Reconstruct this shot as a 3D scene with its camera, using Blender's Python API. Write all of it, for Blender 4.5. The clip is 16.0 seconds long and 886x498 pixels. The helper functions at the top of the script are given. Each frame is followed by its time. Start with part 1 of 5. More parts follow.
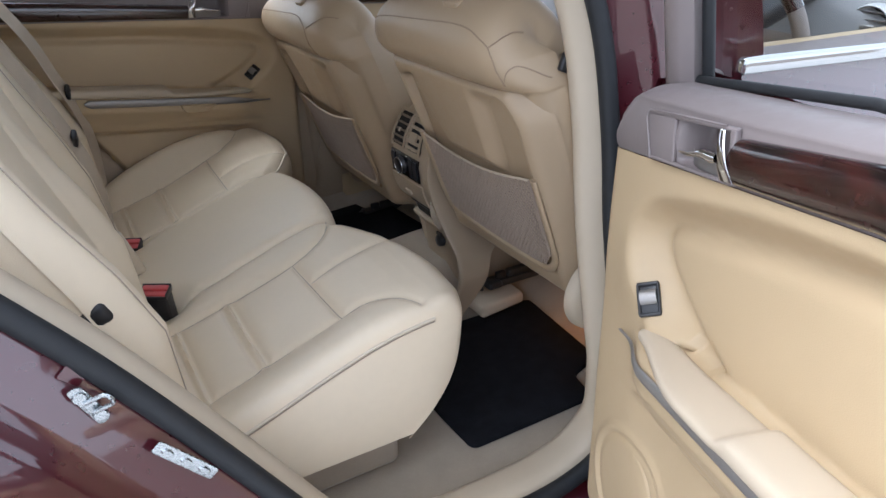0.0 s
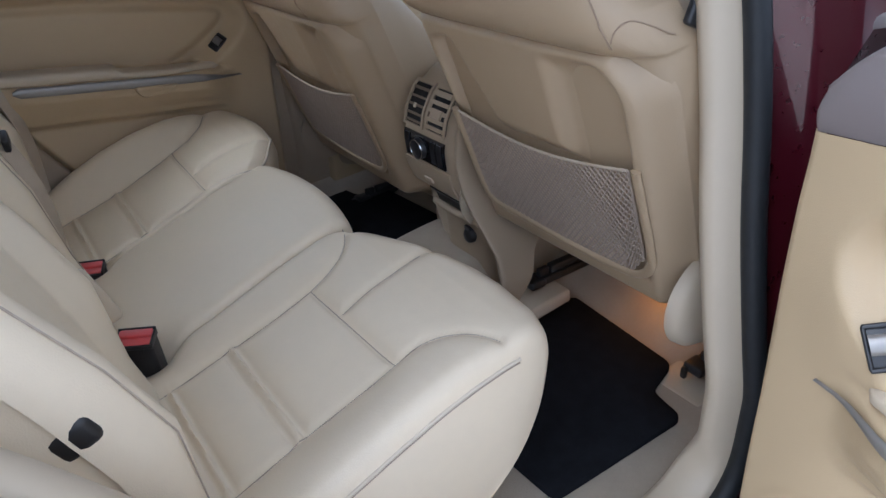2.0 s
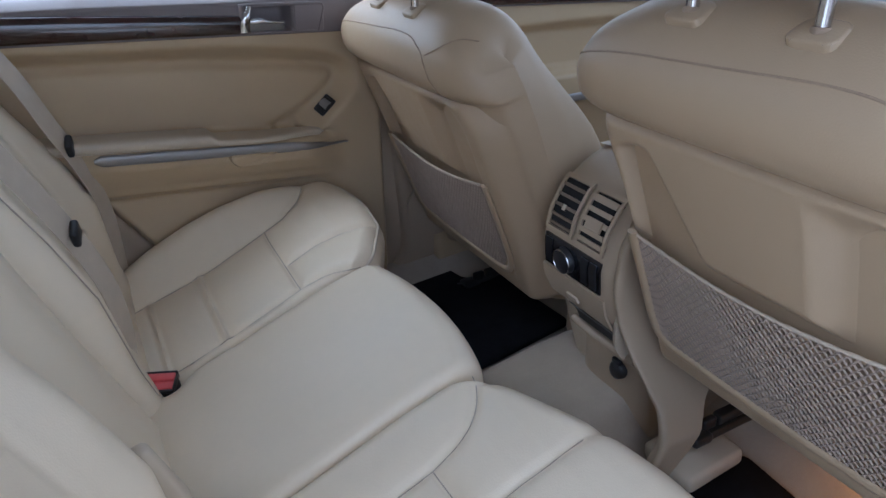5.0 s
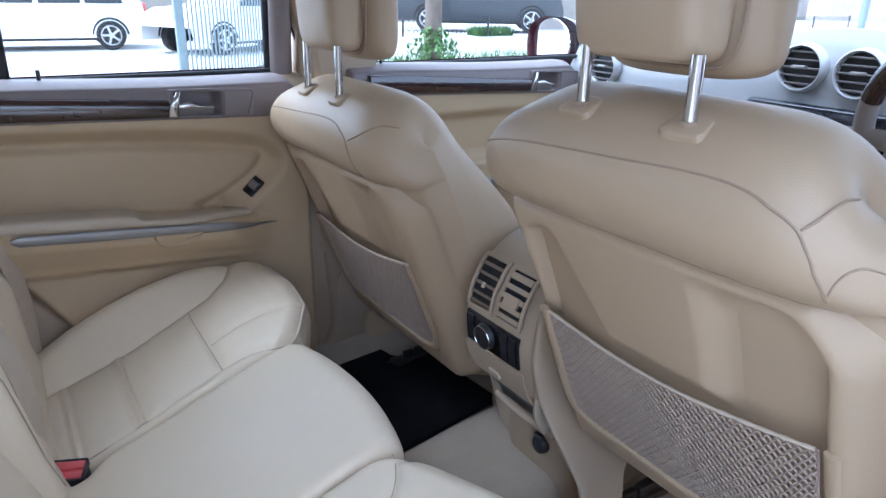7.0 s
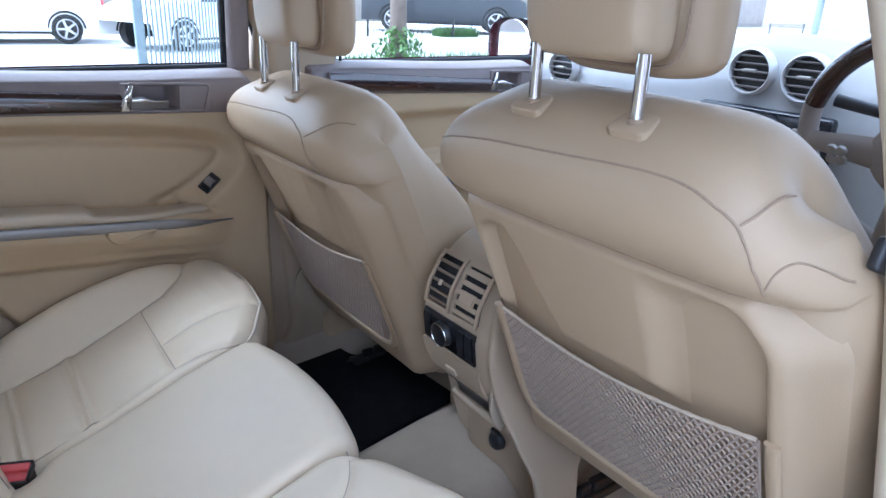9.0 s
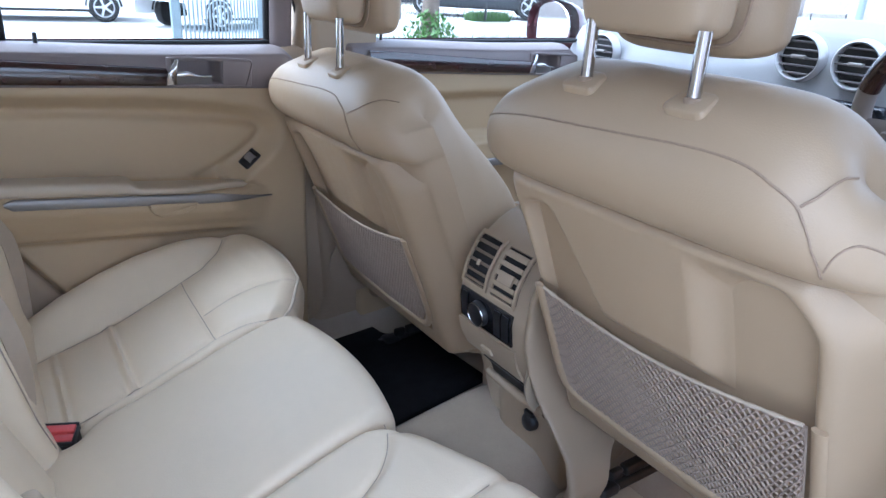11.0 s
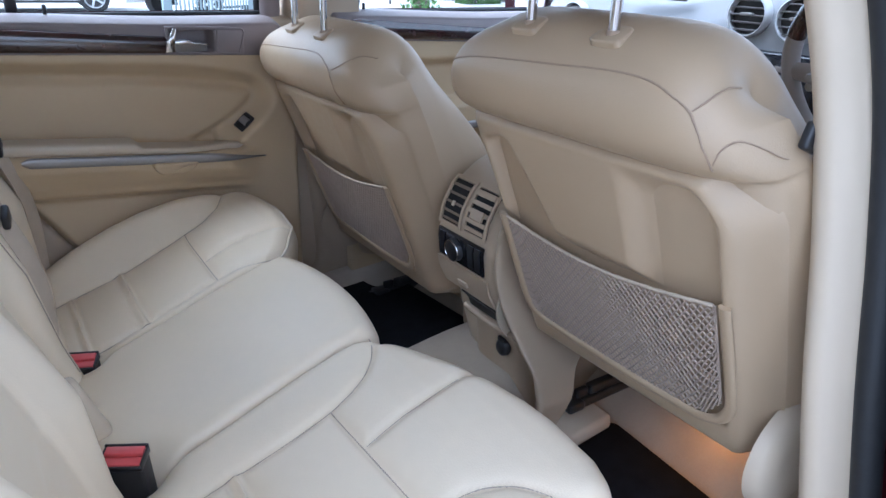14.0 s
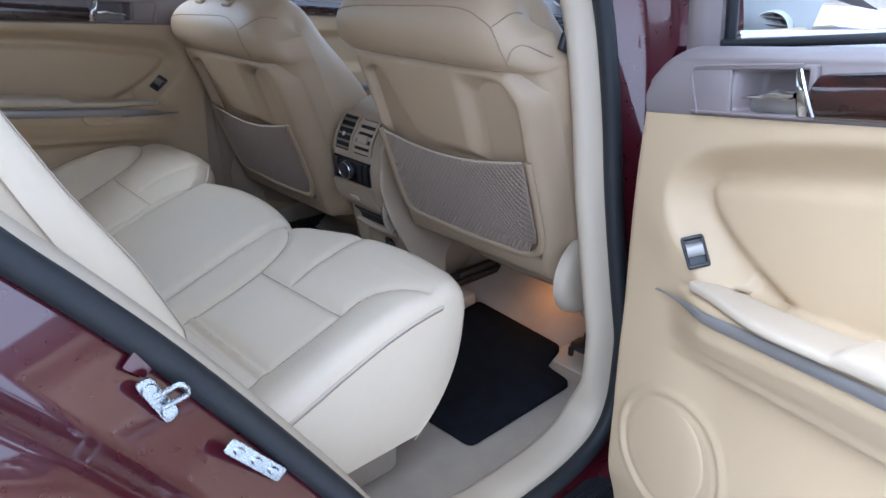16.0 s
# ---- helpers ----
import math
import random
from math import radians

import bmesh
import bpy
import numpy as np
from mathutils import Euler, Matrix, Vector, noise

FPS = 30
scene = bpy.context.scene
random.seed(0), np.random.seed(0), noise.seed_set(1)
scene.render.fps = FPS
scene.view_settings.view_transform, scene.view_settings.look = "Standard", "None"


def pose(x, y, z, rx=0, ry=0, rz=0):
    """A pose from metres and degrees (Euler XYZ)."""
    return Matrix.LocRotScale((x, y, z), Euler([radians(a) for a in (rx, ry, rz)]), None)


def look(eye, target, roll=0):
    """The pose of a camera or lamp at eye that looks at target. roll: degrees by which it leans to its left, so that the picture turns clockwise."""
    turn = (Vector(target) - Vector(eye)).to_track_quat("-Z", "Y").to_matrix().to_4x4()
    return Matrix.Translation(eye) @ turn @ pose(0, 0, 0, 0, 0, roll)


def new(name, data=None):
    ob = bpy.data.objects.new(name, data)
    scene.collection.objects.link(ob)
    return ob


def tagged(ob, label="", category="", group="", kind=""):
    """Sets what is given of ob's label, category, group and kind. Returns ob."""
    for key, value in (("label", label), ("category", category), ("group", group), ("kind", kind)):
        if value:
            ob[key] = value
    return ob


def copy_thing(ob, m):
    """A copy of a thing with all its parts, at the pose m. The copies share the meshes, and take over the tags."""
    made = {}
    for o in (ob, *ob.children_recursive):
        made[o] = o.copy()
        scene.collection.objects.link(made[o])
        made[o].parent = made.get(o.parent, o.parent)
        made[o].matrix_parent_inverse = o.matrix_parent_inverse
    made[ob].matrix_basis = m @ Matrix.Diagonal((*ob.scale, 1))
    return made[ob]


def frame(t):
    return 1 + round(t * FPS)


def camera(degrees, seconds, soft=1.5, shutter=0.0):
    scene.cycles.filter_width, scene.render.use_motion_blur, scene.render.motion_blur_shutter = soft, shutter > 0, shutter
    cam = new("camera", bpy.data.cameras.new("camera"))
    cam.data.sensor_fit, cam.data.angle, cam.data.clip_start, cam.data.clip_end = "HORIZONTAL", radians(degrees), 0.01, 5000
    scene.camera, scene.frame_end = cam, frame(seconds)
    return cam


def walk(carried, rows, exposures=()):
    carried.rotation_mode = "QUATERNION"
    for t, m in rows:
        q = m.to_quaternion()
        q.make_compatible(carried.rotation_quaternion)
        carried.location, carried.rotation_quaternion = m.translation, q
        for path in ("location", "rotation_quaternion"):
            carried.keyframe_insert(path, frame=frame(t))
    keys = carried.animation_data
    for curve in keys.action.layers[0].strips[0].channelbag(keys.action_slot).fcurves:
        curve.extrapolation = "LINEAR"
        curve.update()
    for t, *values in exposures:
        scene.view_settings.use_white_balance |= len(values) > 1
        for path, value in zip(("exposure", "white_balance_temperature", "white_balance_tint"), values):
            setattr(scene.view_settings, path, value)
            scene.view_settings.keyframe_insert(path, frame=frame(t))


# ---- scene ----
# Axes: x runs to the front of the car, y from the open side to the closed side, z up. The cabin's middle lies at y = 0.985.
cam = camera(66.0, 16.0)
PATH = [
    (0, (-0.595, -0.493, 1.455), (0.319, 1.053, 0.574), 0.0),
    (0.5, (-0.678, -0.404, 1.413), (0.435, 0.973, 0.482), -0.2),
    (1, (-0.670, -0.342, 1.399), (0.443, 1.019, 0.446), -1.2),
    (1.5, (-0.628, -0.235, 1.401), (0.439, 1.157, 0.440), -1.5),
    (2, (-0.587, -0.147, 1.405), (0.414, 1.276, 0.418), -1.7),
    (2.5, (-0.593, -0.050, 1.389), (0.396, 1.369, 0.385), -0.7),
    (3, (-0.576, 0.032, 1.387), (0.361, 1.470, 0.359), -0.5),
    (3.5, (-0.556, 0.103, 1.374), (0.331, 1.586, 0.368), -0.4),
    (4, (-0.531, 0.148, 1.390), (0.305, 1.666, 0.391), -1.0),
    (4.5, (-0.522, 0.184, 1.403), (0.311, 1.727, 0.442), -0.9),
    (5, (-0.510, 0.194, 1.430), (0.343, 1.753, 0.511), -0.6),
    (5.2, (-0.503, 0.194, 1.434), (0.362, 1.764, 0.546), -0.6),
    (7.3, (-0.494, 0.152, 1.440), (0.583, 1.686, 0.742), 1.3),
    (7.5, (-0.492, 0.153, 1.440), (0.603, 1.673, 0.739), 1.4),
    (8, (-0.485, 0.145, 1.439), (0.642, 1.641, 0.737), 1.7),
    (8.2, (-0.479, 0.139, 1.435), (0.657, 1.630, 0.738), 2.1),
    (10.5, (-0.509, 0.155, 1.438), (0.588, 1.661, 0.712), 3.2),
    (11, (-0.510, 0.152, 1.425), (0.554, 1.673, 0.682), 3.2),
    (11.5, (-0.515, 0.140, 1.431), (0.526, 1.661, 0.655), 2.8),
    (12, (-0.514, 0.126, 1.436), (0.502, 1.647, 0.626), 2.1),
    (12.5, (-0.522, 0.105, 1.421), (0.495, 1.630, 0.621), 2.3),
    (13, (-0.522, 0.081, 1.420), (0.493, 1.604, 0.613), 1.9),
    (13.5, (-0.542, 0.050, 1.409), (0.498, 1.564, 0.618), 2.1),
    (14, (-0.564, 0.005, 1.397), (0.499, 1.509, 0.618), 2.0),
    (14.5, (-0.610, -0.054, 1.392), (0.504, 1.415, 0.617), 2.2),
    (15, (-0.673, -0.131, 1.368), (0.505, 1.299, 0.615), 2.5),
    (15.5, (-0.722, -0.241, 1.367), (0.493, 1.152, 0.603), 1.5),
    (16, (-0.817, -0.337, 1.349), (0.489, 0.974, 0.589), 2.2),
]
EXPOSURES = [(0, 0.65, 5600, 10), (0.5, 0.68, 5400, 10), (1.5, 0.68, 5300, 10), (2.5, 0.55, 5200, 10), (3.5, 0.52, 5100, 10), (5, 0.75, 4950, 10), (8, 1.35, 4850, 10), (12.5, 1.33, 4900, 10), (14.5, 1.08, 4900, 10), (16, 0.86, 4900, 10)]
walk(cam, [(t, look(eye, target, roll)) for t, eye, target, roll in PATH], EXPOSURES)

# ---- light: a bright overcast day ----
world = bpy.data.worlds.new("sky")
scene.world = world
world.use_nodes = True
sky_nodes = world.node_tree.nodes
sky = sky_nodes.new("ShaderNodeTexSky")
sky.sky_type, sky.sun_disc = "NISHITA", False
sky.sun_elevation, sky.sun_rotation = radians(50), radians(300)
sky.air_density, sky.dust_density, sky.ozone_density = 1.0, 4.0, 1.0
cloud = sky_nodes.new("ShaderNodeHueSaturation")
cloud.inputs["Saturation"].default_value = 0.3
world.node_tree.links.new(sky.outputs[0], cloud.inputs["Color"])
veil = sky_nodes.new("ShaderNodeVectorMath")
veil.inputs[1].default_value = (3.2, 3.2, 3.3)
world.node_tree.links.new(cloud.outputs[0], veil.inputs[0])
world.node_tree.links.new(veil.outputs[0], sky_nodes["Background"].inputs[0])
sky_nodes["Background"].inputs[1].default_value = 0.2
sun = new("sun", bpy.data.lights.new("sun", "SUN"))
sun.data.energy, sun.data.angle, sun.data.color = 1.5, radians(50), (1.0, 0.97, 0.92)
sun.matrix_world = look((-3.3, 1.9, 4.55), (0, 0, 0))

# ---- materials ----
def material(name, colour, rough=0.5, metal=0.0, grain=0.0, grain_scale=300.0, vary=0.06, vary_scale=6.0, coat=0.0, fine="noise", sheen=0.0):
    """A surface of one base colour, with broad and fine variation and a bump grain."""
    m = bpy.data.materials.new(name)
    m.use_nodes = True
    t, n = m.node_tree, m.node_tree.nodes
    b = n["Principled BSDF"]
    b.inputs["Roughness"].default_value, b.inputs["Metallic"].default_value = rough, metal
    b.inputs["Coat Weight"].default_value, b.inputs["Coat Roughness"].default_value = coat, 0.04
    b.inputs["Sheen Weight"].default_value = sheen
    place = n.new("ShaderNodeTexCoord")
    broad, small = n.new("ShaderNodeTexNoise"), n.new("ShaderNodeTexNoise")
    broad.inputs["Scale"].default_value, small.inputs["Scale"].default_value = vary_scale, vary_scale * 11
    broad.inputs["Detail"].default_value, small.inputs["Detail"].default_value = 4, 3
    for tex in (broad, small):
        t.links.new(place.outputs["Object"], tex.inputs["Vector"])
    both = n.new("ShaderNodeMath")
    both.operation = "MULTIPLY_ADD"
    t.links.new(small.outputs[0], both.inputs[0])
    both.inputs[1].default_value = 0.4
    t.links.new(broad.outputs[0], both.inputs[2])
    ramp = n.new("ShaderNodeMapRange")
    ramp.inputs[1].default_value, ramp.inputs[2].default_value = 0.4, 1.0
    ramp.inputs[3].default_value, ramp.inputs[4].default_value = 1 - vary, 1 + vary
    t.links.new(both.outputs[0], ramp.inputs[0])
    tint = n.new("ShaderNodeVectorMath")
    tint.operation = "SCALE"
    tint.inputs[0].default_value = colour
    t.links.new(ramp.outputs[0], tint.inputs["Scale"])
    t.links.new(tint.outputs[0], b.inputs["Base Color"])
    gloss = n.new("ShaderNodeMapRange")
    gloss.inputs[1].default_value, gloss.inputs[2].default_value = 0.3, 0.8
    gloss.inputs[3].default_value, gloss.inputs[4].default_value = max(0.02, rough - 0.06), min(1.0, rough + 0.06)
    t.links.new(small.outputs[0], gloss.inputs[0])
    t.links.new(gloss.outputs[0], b.inputs["Roughness"])
    if grain:
        tex = n.new("ShaderNodeTexVoronoi" if fine == "cells" else "ShaderNodeTexNoise")
        tex.inputs["Scale"].default_value = grain_scale
        t.links.new(place.outputs["Object"], tex.inputs["Vector"])
        bump = n.new("ShaderNodeBump")
        bump.inputs["Strength"].default_value, bump.inputs["Distance"].default_value = grain, 0.001
        t.links.new(tex.outputs[0], bump.inputs["Height"])
        t.links.new(bump.outputs[0], b.inputs["Normal"])
    return m


def glass(name, tint, rough=0.0):
    m = bpy.data.materials.new(name)
    m.use_nodes = True
    t, n = m.node_tree, m.node_tree.nodes
    n.remove(n["Principled BSDF"])
    clear, shine, mix, fresnel = (n.new(k) for k in ("ShaderNodeBsdfTransparent", "ShaderNodeBsdfGlossy", "ShaderNodeMixShader", "ShaderNodeLayerWeight"))
    clear.inputs[0].default_value = (*tint, 1)
    shine.inputs["Roughness"].default_value = rough
    fresnel.inputs[0].default_value = 0.5
    steep, share = n.new("ShaderNodeMath"), n.new("ShaderNodeMath")
    steep.operation, share.operation = "POWER", "MULTIPLY_ADD"
    steep.inputs[1].default_value, share.inputs[1].default_value, share.inputs[2].default_value = 4.0, 0.8, 0.05
    t.links.new(fresnel.outputs["Facing"], steep.inputs[0])
    t.links.new(steep.outputs[0], share.inputs[0])
    t.links.new(share.outputs[0], mix.inputs[0])
    t.links.new(clear.outputs[0], mix.inputs[1])
    t.links.new(shine.outputs[0], mix.inputs[2])
    t.links.new(mix.outputs[0], n["Material Output"].inputs[0])
    return m


def wood(name, dark, light):
    m = material(name, light, 0.25, coat=1.0)
    t, n = m.node_tree, m.node_tree.nodes
    place, grain, ramp = n.new("ShaderNodeTexCoord"), n.new("ShaderNodeTexNoise"), n.new("ShaderNodeValToRGB")
    stretch = n.new("ShaderNodeMapping")
    stretch.inputs["Scale"].default_value = (5, 5, 16)
    grain.inputs["Scale"].default_value, grain.inputs["Detail"].default_value, grain.inputs["Distortion"].default_value = 2.2, 6, 2.0
    ramp.color_ramp.elements[0].color, ramp.color_ramp.elements[1].color = (*dark, 1), (*light, 1)
    ramp.color_ramp.elements[0].position, ramp.color_ramp.elements[1].position = 0.35, 0.72
    t.links.new(place.outputs["Object"], stretch.inputs[0])
    t.links.new(stretch.outputs[0], grain.inputs["Vector"])
    t.links.new(grain.outputs[0], ramp.inputs[0])
    t.links.new(ramp.outputs[0], n["Principled BSDF"].inputs["Base Color"])
    return m


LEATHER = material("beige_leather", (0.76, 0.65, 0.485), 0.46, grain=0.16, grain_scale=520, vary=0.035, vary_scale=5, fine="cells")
# Tan seat leather, darkened further: part of its shade is put into the colour.
LEATHER_SHADED = material("tan_leather_shaded", (0.385, 0.288, 0.183), 0.47, grain=0.16, grain_scale=520, vary=0.03, vary_scale=5, fine="cells")
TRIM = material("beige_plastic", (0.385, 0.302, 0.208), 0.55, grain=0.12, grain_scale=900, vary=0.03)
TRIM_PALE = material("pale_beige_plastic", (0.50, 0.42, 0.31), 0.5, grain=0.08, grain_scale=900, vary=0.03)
DOOR_TRIM = material("beige_door_vinyl", (0.47, 0.356, 0.214), 0.52, grain=0.14, grain_scale=700, vary=0.03, fine="cells")
GREY_TRIM = material("grey_brown_soft_plastic", (0.2, 0.168, 0.163), 0.5, grain=0.12, grain_scale=800, vary=0.04, fine="cells")
CARPET = material("beige_carpet", (0.38, 0.32, 0.245), 0.95, grain=0.9, grain_scale=420, vary=0.1, vary_scale=14, sheen=0.2)
BLACK_CARPET = material("black_carpet", (0.011, 0.0115, 0.014), 1.0, grain=1.0, grain_scale=500, vary=0.3, vary_scale=30)
BLACK_CARPET.node_tree.nodes["Principled BSDF"].inputs["Specular IOR Level"].default_value = 0.1
BLACK = material("black_plastic", (0.018, 0.018, 0.02), 0.42, grain=0.1, grain_scale=700, vary=0.1)
GLOSS_BLACK = material("gloss_black_plastic", (0.012, 0.013, 0.018), 0.16, vary=0.1)
DARK_METAL = material("dark_steel", (0.05, 0.05, 0.05), 0.45, metal=0.6, vary=0.2, vary_scale=30)
RUBBER = material("black_rubber", (0.012, 0.0135, 0.016), 0.62, grain=0.2, grain_scale=300, vary=0.1)
PAINT = material("burgundy_car_paint", (0.06, 0.004, 0.01), 0.32, metal=0.15, vary=0.03, coat=1.0)
PAINT.node_tree.nodes["Principled BSDF"].inputs["Coat IOR"].default_value = 1.75
CHROME = material("chrome", (0.62, 0.62, 0.63), 0.08, metal=1.0, vary=0.02)
SATIN = material("satin_silver", (0.3, 0.285, 0.27), 0.46, metal=0.6, vary=0.03)
VENT = material("grey_brown_vent_slat", (0.12, 0.11, 0.11), 0.4, vary=0.05)
VENT_TAN = material("dark_tan_vent_slat", (0.17, 0.125, 0.085), 0.5, vary=0.05)
DULL_BLACK = material("dull_black_plastic", (0.008, 0.008, 0.009), 0.85, vary=0.1)
BRIGHT = material("bright_silver_plastic", (0.5, 0.5, 0.5), 0.35, metal=0.4, vary=0.02)
ZINC = material("zinc_plated_steel", (0.5, 0.53, 0.54), 0.28, metal=1.0, vary=0.03, vary_scale=20)
RED = material("red_plastic", (0.6, 0.09, 0.09), 0.4, vary=0.05)
WEB = material("beige_webbing", (0.5, 0.42, 0.32), 0.7, grain=0.5, grain_scale=900, vary=0.06, vary_scale=40)
STITCH = material("tan_stitching", (0.3, 0.22, 0.15), 0.8, vary=0.1, vary_scale=200)
SEAM = material("beige_stitching", (0.4, 0.33, 0.26), 0.8, vary=0.1, vary_scale=200)
PIPING = material("pale_piping", (0.62, 0.54, 0.43), 0.8, vary=0.04, vary_scale=60)
NET = material("grey_brown_net_cord", (0.31, 0.243, 0.19), 0.85, grain=0.4, grain_scale=900, vary=0.1, vary_scale=60)
WOOD = wood("polished_burl_wood", (0.005, 0.002, 0.002), (0.04, 0.0075, 0.006))
DASH = material("grey_dashboard", (0.26, 0.262, 0.27), 0.6, grain=0.2, grain_scale=600, vary=0.03, fine="cells")
WHEEL_LEATHER = material("grey_leather", (0.23, 0.2, 0.18), 0.5, grain=0.15, grain_scale=500, vary=0.04, fine="cells")
HEADLINER = material("grey_cloth", (0.45, 0.415, 0.365), 0.95, grain=0.4, grain_scale=600, vary=0.04)
PANE = glass("clear_window_glass", (0.93, 0.96, 0.95))
MIRROR = material("mirror_glass", (0.9, 0.9, 0.92), 0.02, metal=1.0, vary=0.01)


# ---- shapes ----
def smooth_mesh(name, verts, faces, mat, sharp=None):
    me = bpy.data.meshes.new(name)
    me.from_pydata([tuple(map(float, v)) for v in verts], [], [tuple(map(int, f)) for f in faces])
    me.materials.append(mat)
    me.polygons.foreach_set("use_smooth", [True] * len(me.polygons))
    me.update()
    bm = bmesh.new()
    bm.from_mesh(me)
    bmesh.ops.recalc_face_normals(bm, faces=bm.faces)
    bm.to_mesh(me)
    bm.free()
    me.set_sharp_from_angle(angle=radians(sharp if sharp else 50))
    return me


def thing(name, at, label, category, group="", kind=""):
    ob = new(name)
    ob.empty_display_size = 0.05
    ob.location = at
    return tagged(ob, label, category, group, kind)


def part(name, shape, mat, parent=None, label="", sharp=None):
    """Links verts and faces given in world places as one mesh, under a thing or a part."""
    if isinstance(shape, bmesh.types.BMesh):
        shape.verts.index_update()
        data = [v.co[:] for v in shape.verts], [[v.index for v in f.verts] for f in shape.faces]
        shape.free()
    else:
        data = shape
    ob = new(name, smooth_mesh(name, *data, mat, sharp))
    if parent is not None:
        ob.parent = parent
        up = Matrix.Identity(4)
        p = parent
        while p is not None:
            if p.type == "EMPTY":
                up = p.matrix_basis.copy()
            p = p.parent
        if parent.type == "EMPTY":
            ob.matrix_parent_inverse = up.inverted()
    if label:
        ob["label"] = label
    return ob


def grid(fn, nu, nv, ring_u=False, ring_v=False):
    """A sheet of quads through fn(u, v), with u and v from 0 to 1."""
    us = [i / (nu if ring_u else nu - 1) for i in range(nu)]
    vs = [j / (nv if ring_v else nv - 1) for j in range(nv)]
    verts = [fn(u, v) for u in us for v in vs]
    faces = []
    for i in range(nu if ring_u else nu - 1):
        for j in range(nv if ring_v else nv - 1):
            a, b = i * nv + j, i * nv + (j + 1) % nv
            c, d = ((i + 1) % nu) * nv + (j + 1) % nv, ((i + 1) % nu) * nv + j
            faces.append((a, b, c, d))
    return verts, faces


def join(*shapes):
    verts, faces = [], []
    for v, f in shapes:
        n = len(verts)
        verts += list(v)
        faces += [tuple(i + n for i in q) for q in f]
    return verts, faces


def moved(shape, m):
    return [tuple(m @ Vector(v)) for v in shape[0]], shape[1]


def tube(points, r, n=8, ring=False, flat=1.0, up=(0, 0, 1)):
    """A round cord along points; flat squeezes it along its upward side."""
    p = [Vector(q) for q in points]
    verts, faces = [], []
    for i, c in enumerate(p):
        a = p[i - 1] if i or ring else p[i]
        b = p[(i + 1) % len(p)] if i < len(p) - 1 or ring else p[i]
        way = (b - a).normalized()
        side = way.cross(Vector(up))
        side = side.normalized() if side.length > 1e-4 else Vector((1, 0, 0))
        top = side.cross(way)
        rr = r[i] if isinstance(r, (list, tuple)) else r
        verts += [c + rr * (math.cos(k * math.tau / n) * side + flat * math.sin(k * math.tau / n) * top) for k in range(n)]
    m = len(p)
    for i in range(m if ring else m - 1):
        for k in range(n):
            j = (i + 1) % m
            faces.append((i * n + k, i * n + (k + 1) % n, j * n + (k + 1) % n, j * n + k))
    if not ring:
        faces += [tuple(range(n)), tuple((m - 1) * n + k for k in range(n))]
    return verts, faces


def box(size, at=(0, 0, 0), bevel=0.004, seg=2, m=None):
    bm = bmesh.new()
    bmesh.ops.create_cube(bm, size=1.0, matrix=Matrix.Diagonal((*size, 1)))
    if bevel:
        bmesh.ops.bevel(bm, geom=bm.edges[:], offset=min(bevel, 0.49 * min(size)), segments=seg, profile=0.5, affect="EDGES")
    bm.verts.index_update()
    m = (Matrix.Translation(at) @ m) if m is not None else Matrix.Translation(at)
    out = [tuple(m @ v.co) for v in bm.verts], [tuple(v.index for v in f.verts) for f in bm.faces]
    bm.free()
    return out


def spin(profile, at, axis="z", n=32):
    """A turned body from (radius, height) pairs."""
    verts, faces = [], []
    for r, h in profile:
        for k in range(n):
            c, s = r * math.cos(k * math.tau / n), r * math.sin(k * math.tau / n)
            q = {"z": (c, s, h), "x": (h, c, s), "y": (c, h, s)}[axis]
            verts.append(tuple(a + b for a, b in zip(at, q)))
    for i in range(len(profile) - 1):
        for k in range(n):
            faces.append((i * n + k, i * n + (k + 1) % n, (i + 1) * n + (k + 1) % n, (i + 1) * n + k))
    for i in (0, len(profile) - 1):
        if profile[i][0] > 1e-5:
            faces.append(tuple(i * n + k for k in range(n)))
    return verts, faces


def slab(outline, low, high, plane="xy", bevel=0.0):
    """A plate over a flat outline, between two heights."""
    bm = bmesh.new()
    order = {"xy": lambda a, b, c: (a, b, c), "xz": lambda a, b, c: (a, c, b), "yz": lambda a, b, c: (c, a, b)}[plane]
    ring = [bm.verts.new(order(a, b, low)) for a, b in outline]
    face = bm.faces.new(ring)
    top = bmesh.ops.extrude_face_region(bm, geom=[face])
    step = Vector(order(0, 0, high - low))
    bmesh.ops.translate(bm, vec=step, verts=[v for v in top["geom"] if isinstance(v, bmesh.types.BMVert)])
    if bevel:
        bmesh.ops.bevel(bm, geom=bm.edges[:], offset=bevel, segments=2, profile=0.5, affect="EDGES")
    bm.verts.index_update()
    out = [tuple(v.co) for v in bm.verts], [tuple(v.index for v in f.verts) for f in bm.faces]
    bm.free()
    return out


def rounded(outline, r, n=5):
    """A closed outline with its corners rounded."""
    out = []
    m = len(outline)
    for i in range(m):
        p, a, b = (Vector((*outline[k % m], 0)) for k in (i, i - 1, i + 1))
        ra, rb = min(r, 0.45 * (a - p).length), min(r, 0.45 * (b - p).length)
        s, e = p + (a - p).normalized() * ra, p + (b - p).normalized() * rb
        for k in range(n + 1):
            t = k / n
            q = s.lerp(p, t).lerp(p.lerp(e, t), t)
            out.append((q.x, q.y))
    return out


def step(a, b, t):
    t = np.clip((t - a) / (b - a), 0, 1)
    return float(t * t * (3 - 2 * t))


